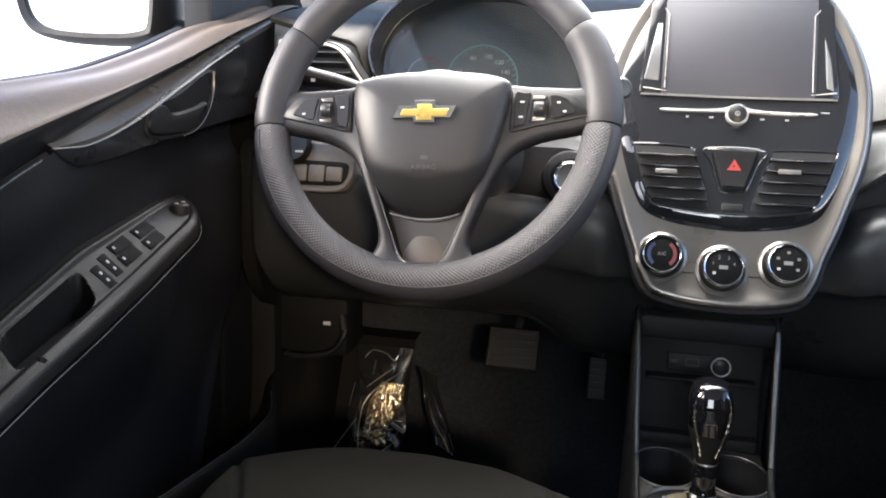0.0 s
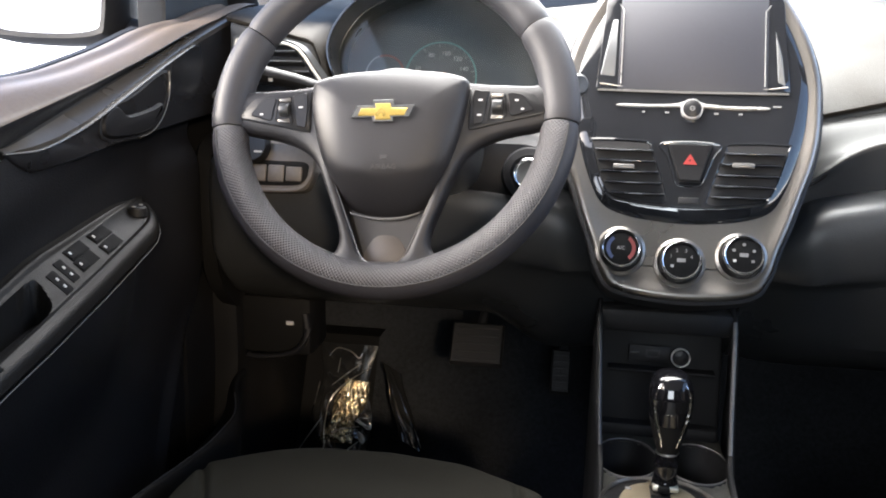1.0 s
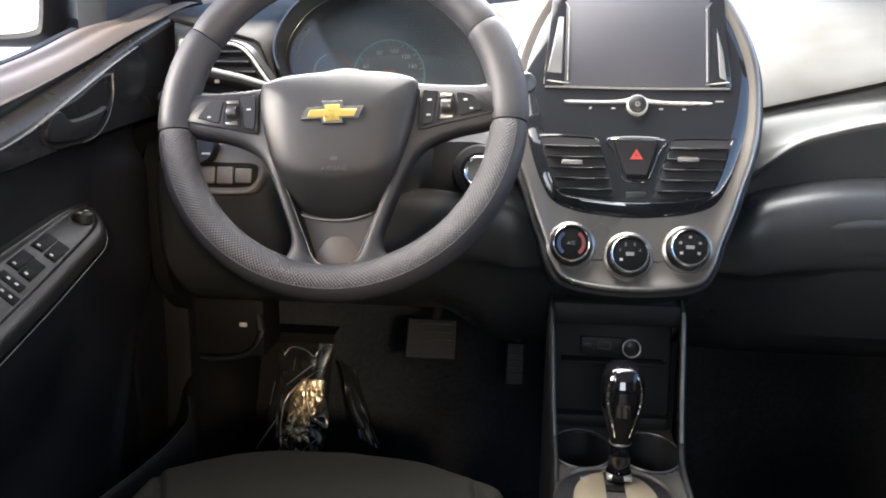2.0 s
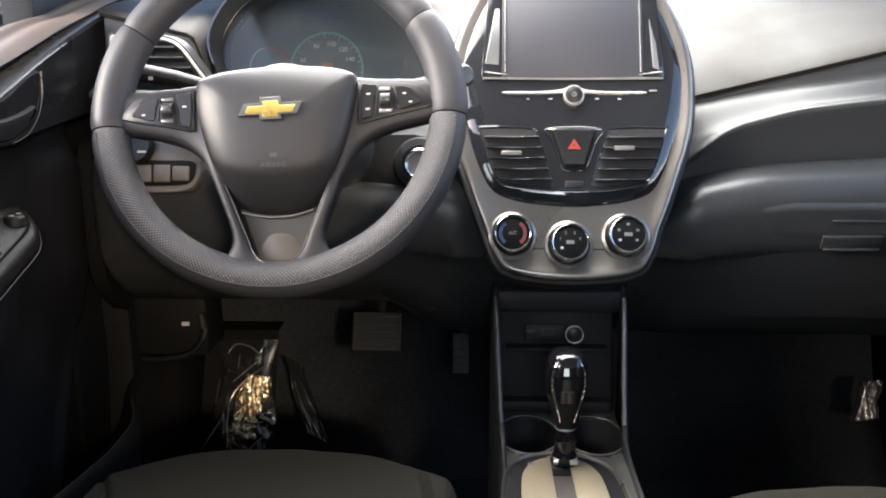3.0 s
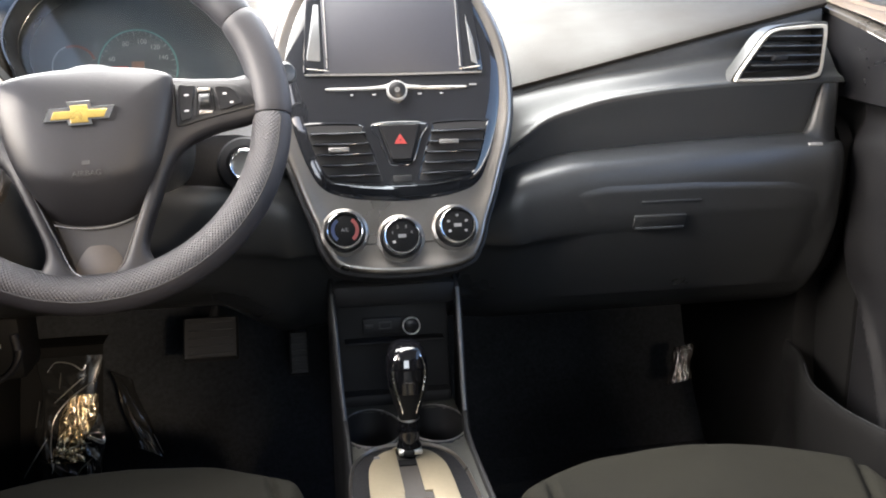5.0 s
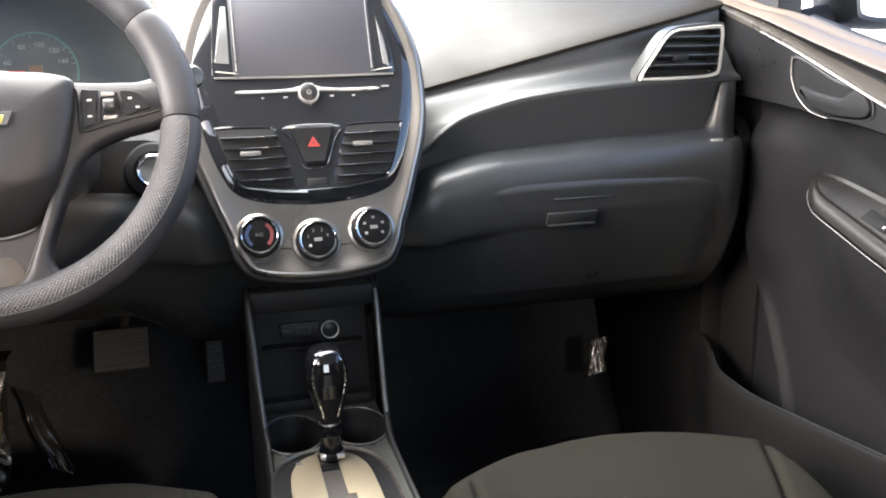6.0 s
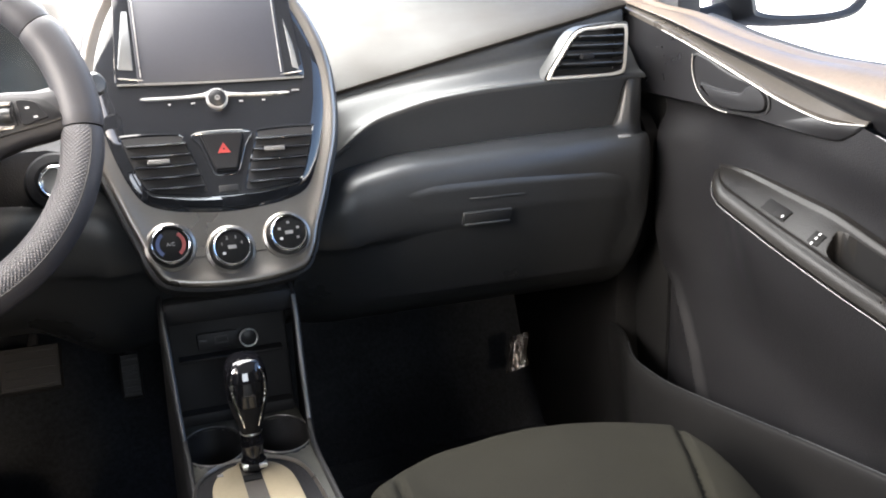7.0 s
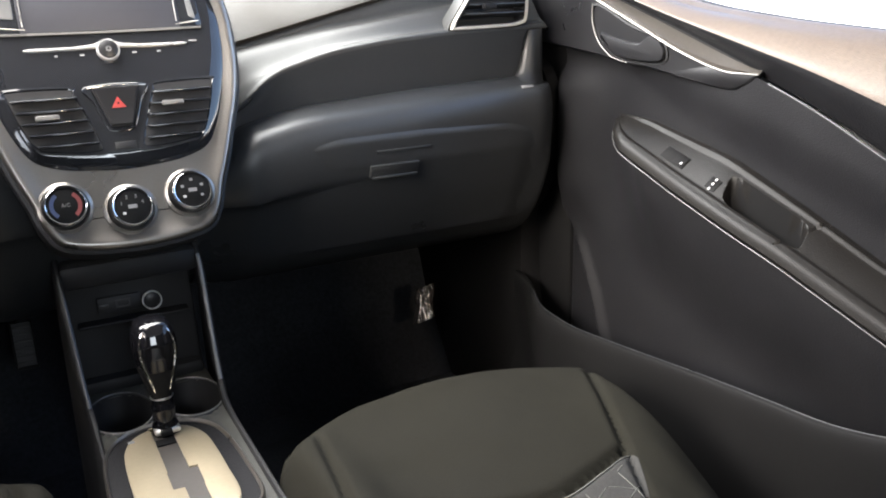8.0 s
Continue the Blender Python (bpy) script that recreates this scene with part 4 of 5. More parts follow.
def rim_arc(a0, a1, n, uv=None, thick=1.0, b0=0.0, b1=360.0):
    rows = []
    for i in range(n + 1):
        a = radians(a0 + (a1 - a0) * i / n)
        end = min(i, n - i)
        k = thick * (0.93 if end == 0 else 0.985 if end == 1 else 1.0)
        row = []
        for j in range(24):
            b = radians(b0 + (b1 - b0) * j / (24 if b1 - b0 > 359 else 23))
            r = RIM_R + RIM_T * k * math.cos(b)
            row.append((r * math.cos(a), r * math.sin(a), 0.95 * RIM_T * k * math.sin(b)))
        rows.append(row)
    if b1 - b0 < 359:
        return loft(rows, uv=uv)
    return loft(rows, close_v=True, uv=uv, caps=True)


part("rim_upper", rim_arc(32, 148, 60), M_RIM, wheel)
part("rim_side", rim_arc(-4, 31.6, 24, thick=1.03), M_RIM, wheel)
part("rim_side", rim_arc(148.4, 184, 24, thick=1.03), M_RIM, wheel)
# dimple pitch about 2.6 mm along the rim and round it
part("rim_lower", rim_arc(184.4, 355.6, 80, thick=0.985), M_RIM, wheel)
part("rim_grip", rim_arc(184.6, 355.4, 110, uv=(1.25, 0.62), thick=1.012, b0=66, b1=238), M_GRIP, wheel, "dimpled grip on the lower rim")
st = [((RIM_R + 0.0085) * math.cos(radians(a)), (RIM_R + 0.0085) * math.sin(radians(a)), 0.0170) for a in steps(186, 354, 120)]
part("stitch_line", tube(st, 0.0009, 6), M_MATTE, wheel)

hub_half = [(0, 0.045), (0.045, 0.0425), (0.076, 0.036), (0.0825, 0.026), (0.0795, -0.005), (0.067, -0.05), (0.050, -0.085), (0.036, -0.102), (0.018, -0.1095), (0, -0.111)]
hub_out = spline(mirror_half(hub_half), 90, True)
cover = dome(hub_out, [(0.97, -0.02), (1.0, -0.005), (1.0, 0.012), (0.985, 0.020), (0.95, 0.0245), (0.91, 0.0268), (0.87, 0.0284), (0.82, 0.0300), (0.76, 0.0314), (0.70, 0.0325), (0.64, 0.0333), (0.57, 0.0340), (0.5, 0.0345), (0.37, 0.0350), (0.25, 0.0352), (0.02, 0.0354)])
for v in cover.verts:
    crease = -0.070 + 3.0 * v.co.x ** 2
    v.co.z -= (1.5 * (v.co.y + 0.02) ** 2 + 0.52 * max(0.0, crease - v.co.y) + 0.10 * max(0.0, abs(v.co.x) - 0.052 - 0.1 * v.co.y)) * ease(v.co.z, -0.005, 0.02)
part("airbag_cover", cover, M_HUB, wheel, "smooth airbag cover")
part("cover_seam", tube([(x, -0.1125 + 5 * x * x, 0.006) for x in steps(-0.036, 0.036, 20)], 0.0008, 6), M_SILVER, wheel, "thin bright seam below the cover")
emb = part("emblem", moved(plate([(-0.032, -0.0075), (-0.011, -0.0075), (-0.0095, -0.0125), (0.0115, -0.0125), (0.0105, -0.0075), (0.0265, -0.0075), (0.032, 0.0055), (0.0115, 0.0055), (0.010, 0.0115), (-0.0105, 0.0115), (-0.0095, 0.0055), (-0.0265, 0.0055)],
          [(0, 0.0), (0, 0.0036), (0.0006, 0.0042)]), T(0, -0.009, 0.0338)), M_CHROME, wheel, "chrome-edged gold badge")
part("emblem_face", moved(plate([(-0.0251, -0.0048), (-0.0079, -0.0048), (-0.0070, -0.0090), (0.0086, -0.0090), (0.0075, -0.0048), (0.0220, -0.0048), (0.0251, 0.0029), (0.0086, 0.0029), (0.0075, 0.0078), (-0.0077, 0.0078), (-0.0070, 0.0029), (-0.0220, 0.0029)],
          [(0, 0.0030), (0, 0.0048), (0.0006, 0.0052)]), T(0, -0.010, 0.0340)), M_GOLD, emb)
lettering("airbag_print", "AIRBAG", 0.0075, M_PRINT, wheel, T(0.002, -0.066, 0.0325))
part("airbag_mark", block(0.002, -0.056, 0.0334, 0.007, 0.004, 0.0005, 0), M_PRINT, wheel)


def spoke(s):
    def O(pts):
        return [(s * x, y) for x, y in pts]
    # one bent sheet: from the rim to the hub, then down the V to the lower rim; each row is (outer edge, inner edge)
    edges = [(0.174, -0.012, 0.172, 0.030), (0.150, -0.019, 0.146, 0.028), (0.122, -0.0245, 0.108, 0.030), (0.097, -0.0335, 0.064, 0.030), (0.080, -0.047, 0.056, -0.012), (0.068, -0.068, 0.0555, -0.060), (0.056, -0.098, 0.0445, -0.094),
             (0.0475, -0.122, 0.0325, -0.1265), (0.0465, -0.137, 0.0235, -0.148), (0.053, -0.149, 0.012, -0.1575), (0.066, -0.157, 0.0, -0.1600), (0.072, -0.163, 0.0, -0.172)]
    rows = []
    for ox, oy, ix, iy in spline(edges, 70):
        o, i = Vector((ox, oy)), Vector((ix, iy))
        rows.append([(s * p.x, p.y, z) for p, z in ((o.lerp(i, f), z) for f, z in ((0.06, -0.016), (0, -0.008), (0, 0.001), (0.03, 0.0045), (0.10, 0.0075), (0.25, 0.0095), (0.5, 0.0102), (0.75, 0.0098), (0.90, 0.0080), (0.97, 0.0052), (1, 0.001), (1, -0.008), (0.94, -0.016)))])
    part("side_spoke", loft(rows, close_v=True, caps=True), M_HUB, wheel, sharp=55)
    pod = O(spline([(0.0845, 0.024), (0.110, 0.0225), (0.140, 0.0190), (0.150, 0.0125), (0.160, -0.002), (0.152, -0.0065), (0.110, -0.0150), (0.086, -0.0205), (0.0825, -0.016), (0.0830, 0.005), (0.0835, 0.020)], 60, True))
    p = part("switch_pod", plate(pod, [(0, 0.006), (0, 0.0108), (0.0012, 0.0116)]), M_SWITCH, wheel, "black switch pod")
    low_btn = [(0.0880, 0.0205), (0.0950, 0.0205), (0.1030, 0.0195), (0.1015, 0.010), (0.0975, -0.0125), (0.0925, -0.0150), (0.0875, -0.0155), (0.0865, 0.0)]
    part("button", plate(O(spline(low_btn, 40, True)), [(0, 0.010), (0, 0.0120), (0.0008, 0.0127)]), M_SWITCH, p)
    far_btn = [(0.1225, 0.0170), (0.1370, 0.0150), (0.1430, 0.0070), (0.1480, -0.0010), (0.1400, -0.0040), (0.1260, -0.0075), (0.1235, 0.0040)]
    part("button", plate(O(spline(far_btn, 40, True)), [(0, 0.010), (0, 0.0120), (0.0008, 0.0127)]), M_SWITCH, p)
    part("roller_well", plate(O(rounded([(0.1055, 0.0185), (0.1195, 0.0165), (0.1215, -0.0075), (0.1015, -0.0125)], 40)), [(0, 0.010), (0, 0.0118), (0.0006, 0.0121), (0.002, 0.0108)]), M_BLACK, p, "dark roller well")
    for y0, y1 in ((0.0125, 0.0170), (-0.0105, -0.0060)):
        part("roller_cheek", plate(O(rounded([(0.1060, y1), (0.1185, y1 - 0.001), (0.1170, y0 + 0.0005), (0.1050, y0)], 24)), [(0, 0.010), (0, 0.0124), (0.0006, 0.0129)]), M_SILVER, p, "satin cheek beside the roller")
    drum = moved(lathe([(0.0070, -0.0050), (0.0074, -0.0042), (0.0074, 0.0042), (0.0070, 0.0050), (0.0005, 0.0050)], 20), T(s * 0.1115, 0.0035, 0.0105) @ Matrix.Rotation(radians(90), 4, "Y"))
    part("roller", drum, M_HARD, p, "black thumb roller")
    for x, y, w in ((0.0945, 0.010, 0.006), (0.0935, -0.006, 0.006), (0.131, 0.009, 0.005), (0.137, -0.0005, 0.005)) if s > 0 else ((0.094, 0.006, 0.006), (0.136, -0.001, 0.005)):
        part("button_mark", block(s * x, y, 0.0129, w * 0.7, 0.0018, 0.0004, 0), M_MARK, p)
    part("bright_edge", tube(spline([(s * 0.062, -0.058, 0.0085), (s * 0.0475, -0.090, 0.0075), (s * 0.032, -0.128, 0.0062), (s * 0.0225, -0.150, 0.0070), (s * 0.012, -0.1585, 0.0085), (0, -0.160, 0.009)], 30), 0.0008, 6), M_SILVER, wheel, "thin satin edge of the spoke")


spoke(-1)
spoke(1)
part("lower_plate", plate(rounded([(-0.05, -0.075), (0.05, -0.075), (0.021, -0.160), (-0.021, -0.160)], 44), [(0, -0.020), (0, -0.010), (0.003, -0.007)]), M_MATTE, wheel)
# light on the foot of the V, put in as a brown plate
part("lit_patch", plate(spline([(-0.009, -0.1275), (0.0, -0.1265), (0.010, -0.1280), (0.0165, -0.134), (0.0225, -0.147), (0.0190, -0.1570), (0, -0.1595), (-0.0190, -0.1570), (-0.0225, -0.147), (-0.0155, -0.134)], 44, True), [(0, -0.010), (0, -0.0066), (0.0006, -0.0062)]), M_BROWN, wheel, "brown-grey lit patch in the V, put in as a plate")
part("hub_core", lathe([(0.05, -0.07), (0.055, -0.03), (0.06, -0.015), (0.055, -0.01)], 32), M_MATTE, wheel)

# steering column, ignition and stalks
col = thing("steering_column", T(-0.321, 0.06, 0.63), "black plastic steering column shroud with ignition lock", "steering column")
rows = []
for i, y in enumerate(steps(0.0, 0.24, 12)):
    w, h = 0.062 + 0.02 * ease(i, 0, 4), 0.045 + 0.012 * ease(i, 0, 4)
    zc = 0.665 - 0.25 * y
    rows.append([(-0.321 + w * math.copysign(abs(math.cos(a)) ** 0.7, math.cos(a)), y, zc + h * math.copysign(abs(math.sin(a)) ** 0.7, math.sin(a))) for a in (2 * math.pi * j / 40 for j in range(40))])
wpart("shroud", loft(rows, close_v=True, caps=True), M_HARD, col)
ign = Matrix.Translation((-0.184, 0.085, 0.620)) @ Matrix.Rotation(radians(90 - 14), 4, "X") @ Matrix.Scale(0.85, 4)
wpart("ignition_boss", moved(lathe([(0.040, -0.05), (0.039, 0.0), (0.035, 0.010), (0.026, 0.0125), (0.0225, 0.0085)], 40), ign), M_SOFT, col, "grey ignition boss")
wpart("ignition_ring", moved(loft([[(r * math.cos(a), r * math.sin(a), z) for a in (2 * math.pi * j / 36 for j in range(36))] for r, z in ((0.0215, 0.008), (0.0212, 0.0145), (0.0195, 0.0155), (0.0165, 0.013), (0.0155, 0.009))], close_v=True), ign), M_CHROME, col, "chrome ignition ring")
wpart("key_face", moved(lathe([(0.0165, 0.0), (0.0165, 0.0095), (0.0005, 0.0105)], 30), ign), M_SILVER, col)
wpart("column_wing", block(-0.225, 0.160, 0.610, 0.14, 0.15, 0.110, 0.036), M_SOFT, col)


def stalk(s, pts, radii, label):
    root = thing("stalk", T(*pts[0]), label, "stalk", "column stalks")
    wpart("lever", tube(spline(pts, len(radii)), radii, 14, flat=0.62), M_SOFT, root)
    return root


left = stalk(-1, [(-0.39, 0.05, 0.70), (-0.44, 0.04, 0.718), (-0.51, 0.022, 0.733)], [0.012, 0.012, 0.013, 0.015, 0.016, 0.014], "black indicator stalk with white symbols")
wpart("mark", block(-0.497, 0.0115, 0.730, 0.007, 0.001, 0.004, 0), M_DIM, left)
wpart("mark", block(-0.474, 0.0155, 0.723, 0.005, 0.001, 0.004, 0), M_DIM, left)
right = stalk(1, [(-0.25, 0.05, 0.70), (-0.2, 0.045, 0.712), (-0.136, 0.035, 0.724)], [0.010, 0.010, 0.010, 0.011, 0.013, 0.013], "black wiper stalk with a round end")
wpart("end_cap", moved(lathe([(0.0135, 0.0), (0.0135, 0.006), (0.010, 0.010), (0.0005, 0.011)], 24), T(-0.134, 0.033, 0.7245) @ Matrix.Rotation(radians(75), 4, "X") @ Matrix.Rotation(radians(25), 4, "Y") @ Matrix.Scale(0.92, 4)), M_HARD, right)

# light switch panel by the driver's knee
ls = thing("light_switch_panel", T(-0.49, 0.075, 0.61), "warm grey switch panel with a round light knob", "switch panel")
m = Matrix(((1, 0, 0, -0.488), (0, 0.25, -0.968, 0.075), (0, 0.968, 0.25, 0.614), (0, 0, 0, 1)))
wpart("plate", moved(plate(spline([(-0.062, 0.034), (0.0, 0.034), (0.042, 0.030), (0.048, 0.005), (0.040, -0.020), (0.02, -0.027), (-0.05, -0.027), (-0.06, -0.02)], 50, True), [(0, -0.02), (0, 0.006), (0.003, 0.009)]), m), M_LIGHTSW, ls)
tray = spline([(-0.060, 0.009), (0.0, 0.010), (0.036, 0.009), (0.040, -0.002), (0.035, -0.014), (0.018, -0.0195), (-0.05, -0.0195), (-0.060, -0.012)], 44, True)
wpart("switch_tray", moved(plate(tray, [(0, 0.004), (0, 0.0096), (0.001, 0.0101)]), m), M_BLACK, ls, "black surround of the switches")
lip_path = [m @ Vector((x, y, 0.0095)) for x, y in ((-0.061, -0.020), (-0.03, -0.0255), (0.018, -0.0255), (0.036, -0.020), (0.0445, -0.006), (0.046, 0.006))]
wpart("lip", tube(spline(lip_path, 26), 0.0024, 8), M_LIGHTSW, ls, "pale rounded lower lip")
for i in range(4):
    wpart("switch", moved(block(-0.045 + 0.0225 * i, -0.0055, 0.0095, 0.0203, 0.0205 - 0.003 * (i == 3), 0.006, 0.0018), m), M_LIGHTSW, ls, "blank grey switch")
wpart("switch_mark", moved(block(-0.047, -0.006, 0.0123, 0.006, 0.008, 0.0005, 0), m), M_MARK, ls)
wpart("light_knob", moved(lathe([(0.021, 0.004), (0.020, 0.020), (0.018, 0.0225), (0.0005, 0.0225)], 36), m @ T(-0.030, 0.026, 0)), M_SWITCH, ls, "black round light knob")
wpart("knob_tick", moved(block(-0.020, 0.0185, 0.0228, 0.010, 0.0022, 0.0006, 0), m), M_MARK, ls, "white tick on the knob")

# ---------------------------------------------------------------- instrument cluster

clu = thing("instrument_cluster", T(-0.318, 0.27, 0.72), "dark instrument cluster under an arched hood", "instrument cluster")
hood_half = [(0, 0.140), (0.06, 0.132), (0.115, 0.105), (0.144, 0.070), (0.153, 0.035), (0.142, 0.0), (0.125, -0.03), (0, -0.04)]
hood = spline(mirror_half(hood_half), 90, True)
front = Matrix(((1, 0, 0, -0.318), (0, 0.25, -0.968, 0.200), (0, 0.968, 0.25, 0.728), (0, 0, 0, 1)))
inner = [(p.x * 0.955, p.y * 0.955) for p in hood]
wpart("hood", moved(ring(hood, inner, [(-0.6, -0.22), (-0.6, -0.12), (-0.25, -0.03), (0, -0.004), (0.35, 0.004), (0.8, 0.004), (1, -0.002), (1.7, -0.07), (1.7, -0.10)]), front), M_HARD, clu, "black arched hood")
wpart("lip", moved(ring([(p.x * 0.985, p.y * 0.985) for p in hood], [(p.x * 0.965, p.y * 0.965) for p in hood], [(0, 0.002), (0.1, 0.0055), (0.9, 0.0055), (1, 0.002)]), front), M_PIANO, clu, "gloss black lip")
wpart("dial_panel", moved(plate([(p.x * 0.93, p.y * 0.93) for p in hood], [(0, -0.08), (0, -0.07)]), front), M_DIAL, clu)
lens = wpart("lens", moved(plate([(p.x * 0.93, p.y * 0.93) for p in hood], [(0, -0.030), (0, -0.028)]), front), M_GLASS, clu, "clear cover lens")
lens.visible_shadow = False


def dial(cx, cy, r, a0, a1, material, numbers):
    pts = [radians(a0 + (a1 - a0) * i / 40) for i in range(41)]
    wpart("dial_arc", moved(loft([[(cx + q * math.cos(a), cy + q * math.sin(a), -0.068) for q in (r, r * 0.955)] for a in pts]), front), material, clu)
    for i in range(25):
        a = radians(a0 + (a1 - a0) * i / 24)
        k = 0.84 if i % 3 == 0 else 0.90
        wpart("tick", moved(loft([[(cx + q * math.cos(a + w), cy + q * math.sin(a + w), -0.0685) for q in (r * 0.945, r * k)] for w in (-0.008, 0.008)]), front), M_DIM, clu)
    for text, a in numbers:
        c = T(cx + r * 0.68 * math.cos(radians(a)), cy + r * 0.68 * math.sin(radians(a)), -0.068)
        lettering("dial_number", text, r * 0.17, M_DIM, clu, Matrix.Translation(-clu.matrix_basis.translation) @ front @ c)


dial(-0.007, 0.017, 0.051, 205, -15, M_TEAL, [("60", 160), ("80", 115), ("100", 80), ("120", 50), ("140", 22)])
dial(-0.086, 0.020, 0.028, 225, 20, M_DIM, [])
wpart("red_zone", moved(loft([[(-0.086 + q * math.cos(a), 0.020 + q * math.sin(a), -0.0675) for q in (0.028, 0.025)] for a in (radians(110 - 90 * i / 16) for i in range(17))]), front), surface("dim_red_print", (0.09, 0.025, 0.02), 0.5), clu)
needle = moved(loft([[(-0.007 + q, 0.017 + w, -0.064) for q in (-0.042, -0.012)] for w in (-0.0012, 0.0012)]), front)
wpart("needle", needle, M_RED, clu, "red needle")
wpart("info_panel", moved(block(-0.007, 0.013, -0.0672, 0.016, 0.024, 0.001, 0), front), surface("amber_display", (0.10, 0.05, 0.035), 0.4), clu, "dim amber display")

# ---------------------------------------------------------------- centre console

CX = -0.0125
con = thing("center_console", T(CX, 0.0, 0.0), "black plastic center console with cup holders", "center console")


def top_line(y):
    return along(y, [(-0.62, 0.285), (-0.3, 0.292), (-0.02, 0.298), (0.02, 0.312), (0.06, 0.375), (0.095, 0.45), (0.14, 0.47)])


def half_w(y):
    return along(y, [(-0.62, 0.080), (-0.2, 0.075), (0.0, 0.075), (0.1, 0.083), (0.2, 0.083)])


for s in (-1, 1):
    rows = []
    for y in steps(-0.62, 0.16, 60):
        w, z = half_w(y), sum(top_line(y + o) for o in (-0.02, -0.01, 0, 0.01, 0.02)) / 5
        rows.append([(CX + s * (w + a), y, b) for a, b in ((-0.007, z - 0.03), (-0.007, z - 0.002), (-0.005, z), (-0.002, z), (0.0, z - 0.003), (0.001, z - 0.012), (0.002, z - 0.12), (0.004, 0.0))])
    wpart("side_wall", loft(rows), M_DEEP, con)
    line = [(CX + s * (half_w(y) - 0.004), y, sum(top_line(y + o) for o in (-0.02, -0.01, 0, 0.01, 0.02)) / 5 + 0.0002) for y in steps(0.02, 0.105, 20)]
    # right rail paler than the left: how light falls is put into the colours
    wpart("rail", tube(line, 0.0024, 8), M_DIM if s > 0 else M_HARD, con, "edge rail, bright or dim by side with the light put into its colour")


def deck():
    """Top deck with two cup wells that run together behind the lever."""
    rows = []
    for y in steps(-0.62, 0.125, 130):
        row = []
        for x in steps(-0.075, 0.075, 64):
            z = top_line(min(y, -0.02)) - 0.004
            d1 = math.hypot((abs(x) - 0.040) / 0.0365, (y - 0.042) / 0.052)
            z += 0.0022 * (1 - ease(abs(d1 - 1.05), 0.0, 0.06))
            row.append((CX + x, y, z))
        rows.append(row)
    bm = loft(rows)
    gone = [f for f in bm.faces if math.hypot((abs(f.calc_center_median().x - CX) - 0.040) / 0.0365, (f.calc_center_median().y - 0.042) / 0.052) < 0.98]
    bmesh.ops.delete(bm, geom=gone, context="FACES")
    return bm


def cup_well(s):
    rows = []
    for k, z in ((1.07, 0.2935), (1.06, 0.2955), (1.02, 0.2965), (0.97, 0.2955), (0.95, 0.290), (0.90, 0.22), (0.86, 0.215)):
        rows.append([(CX + s * 0.040 + 0.0365 * k * math.cos(a), 0.042 + 0.052 * k * math.sin(a), z) for a in (2 * math.pi * j / 44 for j in range(44))])
    bm = loft(rows, close_v=True)
    bm.verts.ensure_lookup_table()
    bm.faces.new(bm.verts[-44:])
    return bm


wpart("deck", deck(), M_DECK, con, "grained deck with two cup wells")
for s in (-1, 1):
    wpart("cup_well", cup_well(s), M_DEEP, con, "black round cup well")
    # paler ring puts the light on the well's rim into its colour
    wpart("cup_rim", tube([(CX + s * 0.040 + 0.0370 * math.cos(a), 0.042 + 0.0525 * math.sin(a), 0.2968) for a in (2 * math.pi * j / 44 for j in range(44))], 0.0010, 6, closed=True), M_BEVEL, con, "cup well rim with its lit line put in as a paler bead")
# bin between the rails: back, floor and the socket strip
wpart("bin_back", block(CX, 0.152, 0.38, 0.150, 0.02, 0.20, 0.006, Matrix.Rotation(radians(-12), 4, "X")), M_DEEP, con)
wpart("bin_shelf", block(CX, 0.130, 0.3765, 0.130, 0.02, 0.004, 0.0015), M_DEEP, con)
wpart("bin_floor", block(CX, 0.135, 0.30, 0.146, 0.05, 0.02, 0.006), M_DEEP, con)
wpart("bin_mouth", block(CX, 0.125, 0.445, 0.158, 0.04, 0.03, 0.008), M_DEEP, con)
sock = thing("power_socket", T(0.010, 0.130, 0.395) @ Matrix.Rotation(radians(82), 4, "X"), "round power socket with a bright ring", "socket")
# the ring's metallic shine is put in as a pale base colour
part("ring", loft([[(r * math.cos(a), r * math.sin(a), z) for a in (2 * math.pi * j / 36 for j in range(36))] for r, z in ((0.0118, 0.0), (0.0116, 0.006), (0.0111, 0.0067), (0.0105, 0.006), (0.0103, -0.004))], close_v=True), M_WHITE, sock, "metal ring, its shine put in as a pale colour")
part("plug", lathe([(0.0103, -0.004), (0.0101, 0.003), (0.006, 0.0045), (0.0005, 0.0045)], 28), M_SWITCH, sock)
usb = thing("port_panel", T(-0.036, 0.132, 0.397) @ Matrix.Rotation(radians(82), 4, "X"), "small black port panel with two ports", "port panel")
part("panel", block(0.008, 0, 0, 0.05, 0.020, 0.004, 0.001), M_DEEP, usb)
part("port", ring(rounded([(0.004, -0.005), (0.021, -0.005), (0.021, 0.005), (0.004, 0.005)], 24), rounded([(0.006, -0.003), (0.019, -0.003), (0.019, 0.003), (0.006, 0.003)], 24), [(0, 0.001), (0, 0.003), (1, 0.003), (1, 0.001)]), M_PRINT, usb)
part("port", block(-0.010, 0, 0.0015, 0.011, 0.005, 0.003, 0.001), M_PRINT, usb)

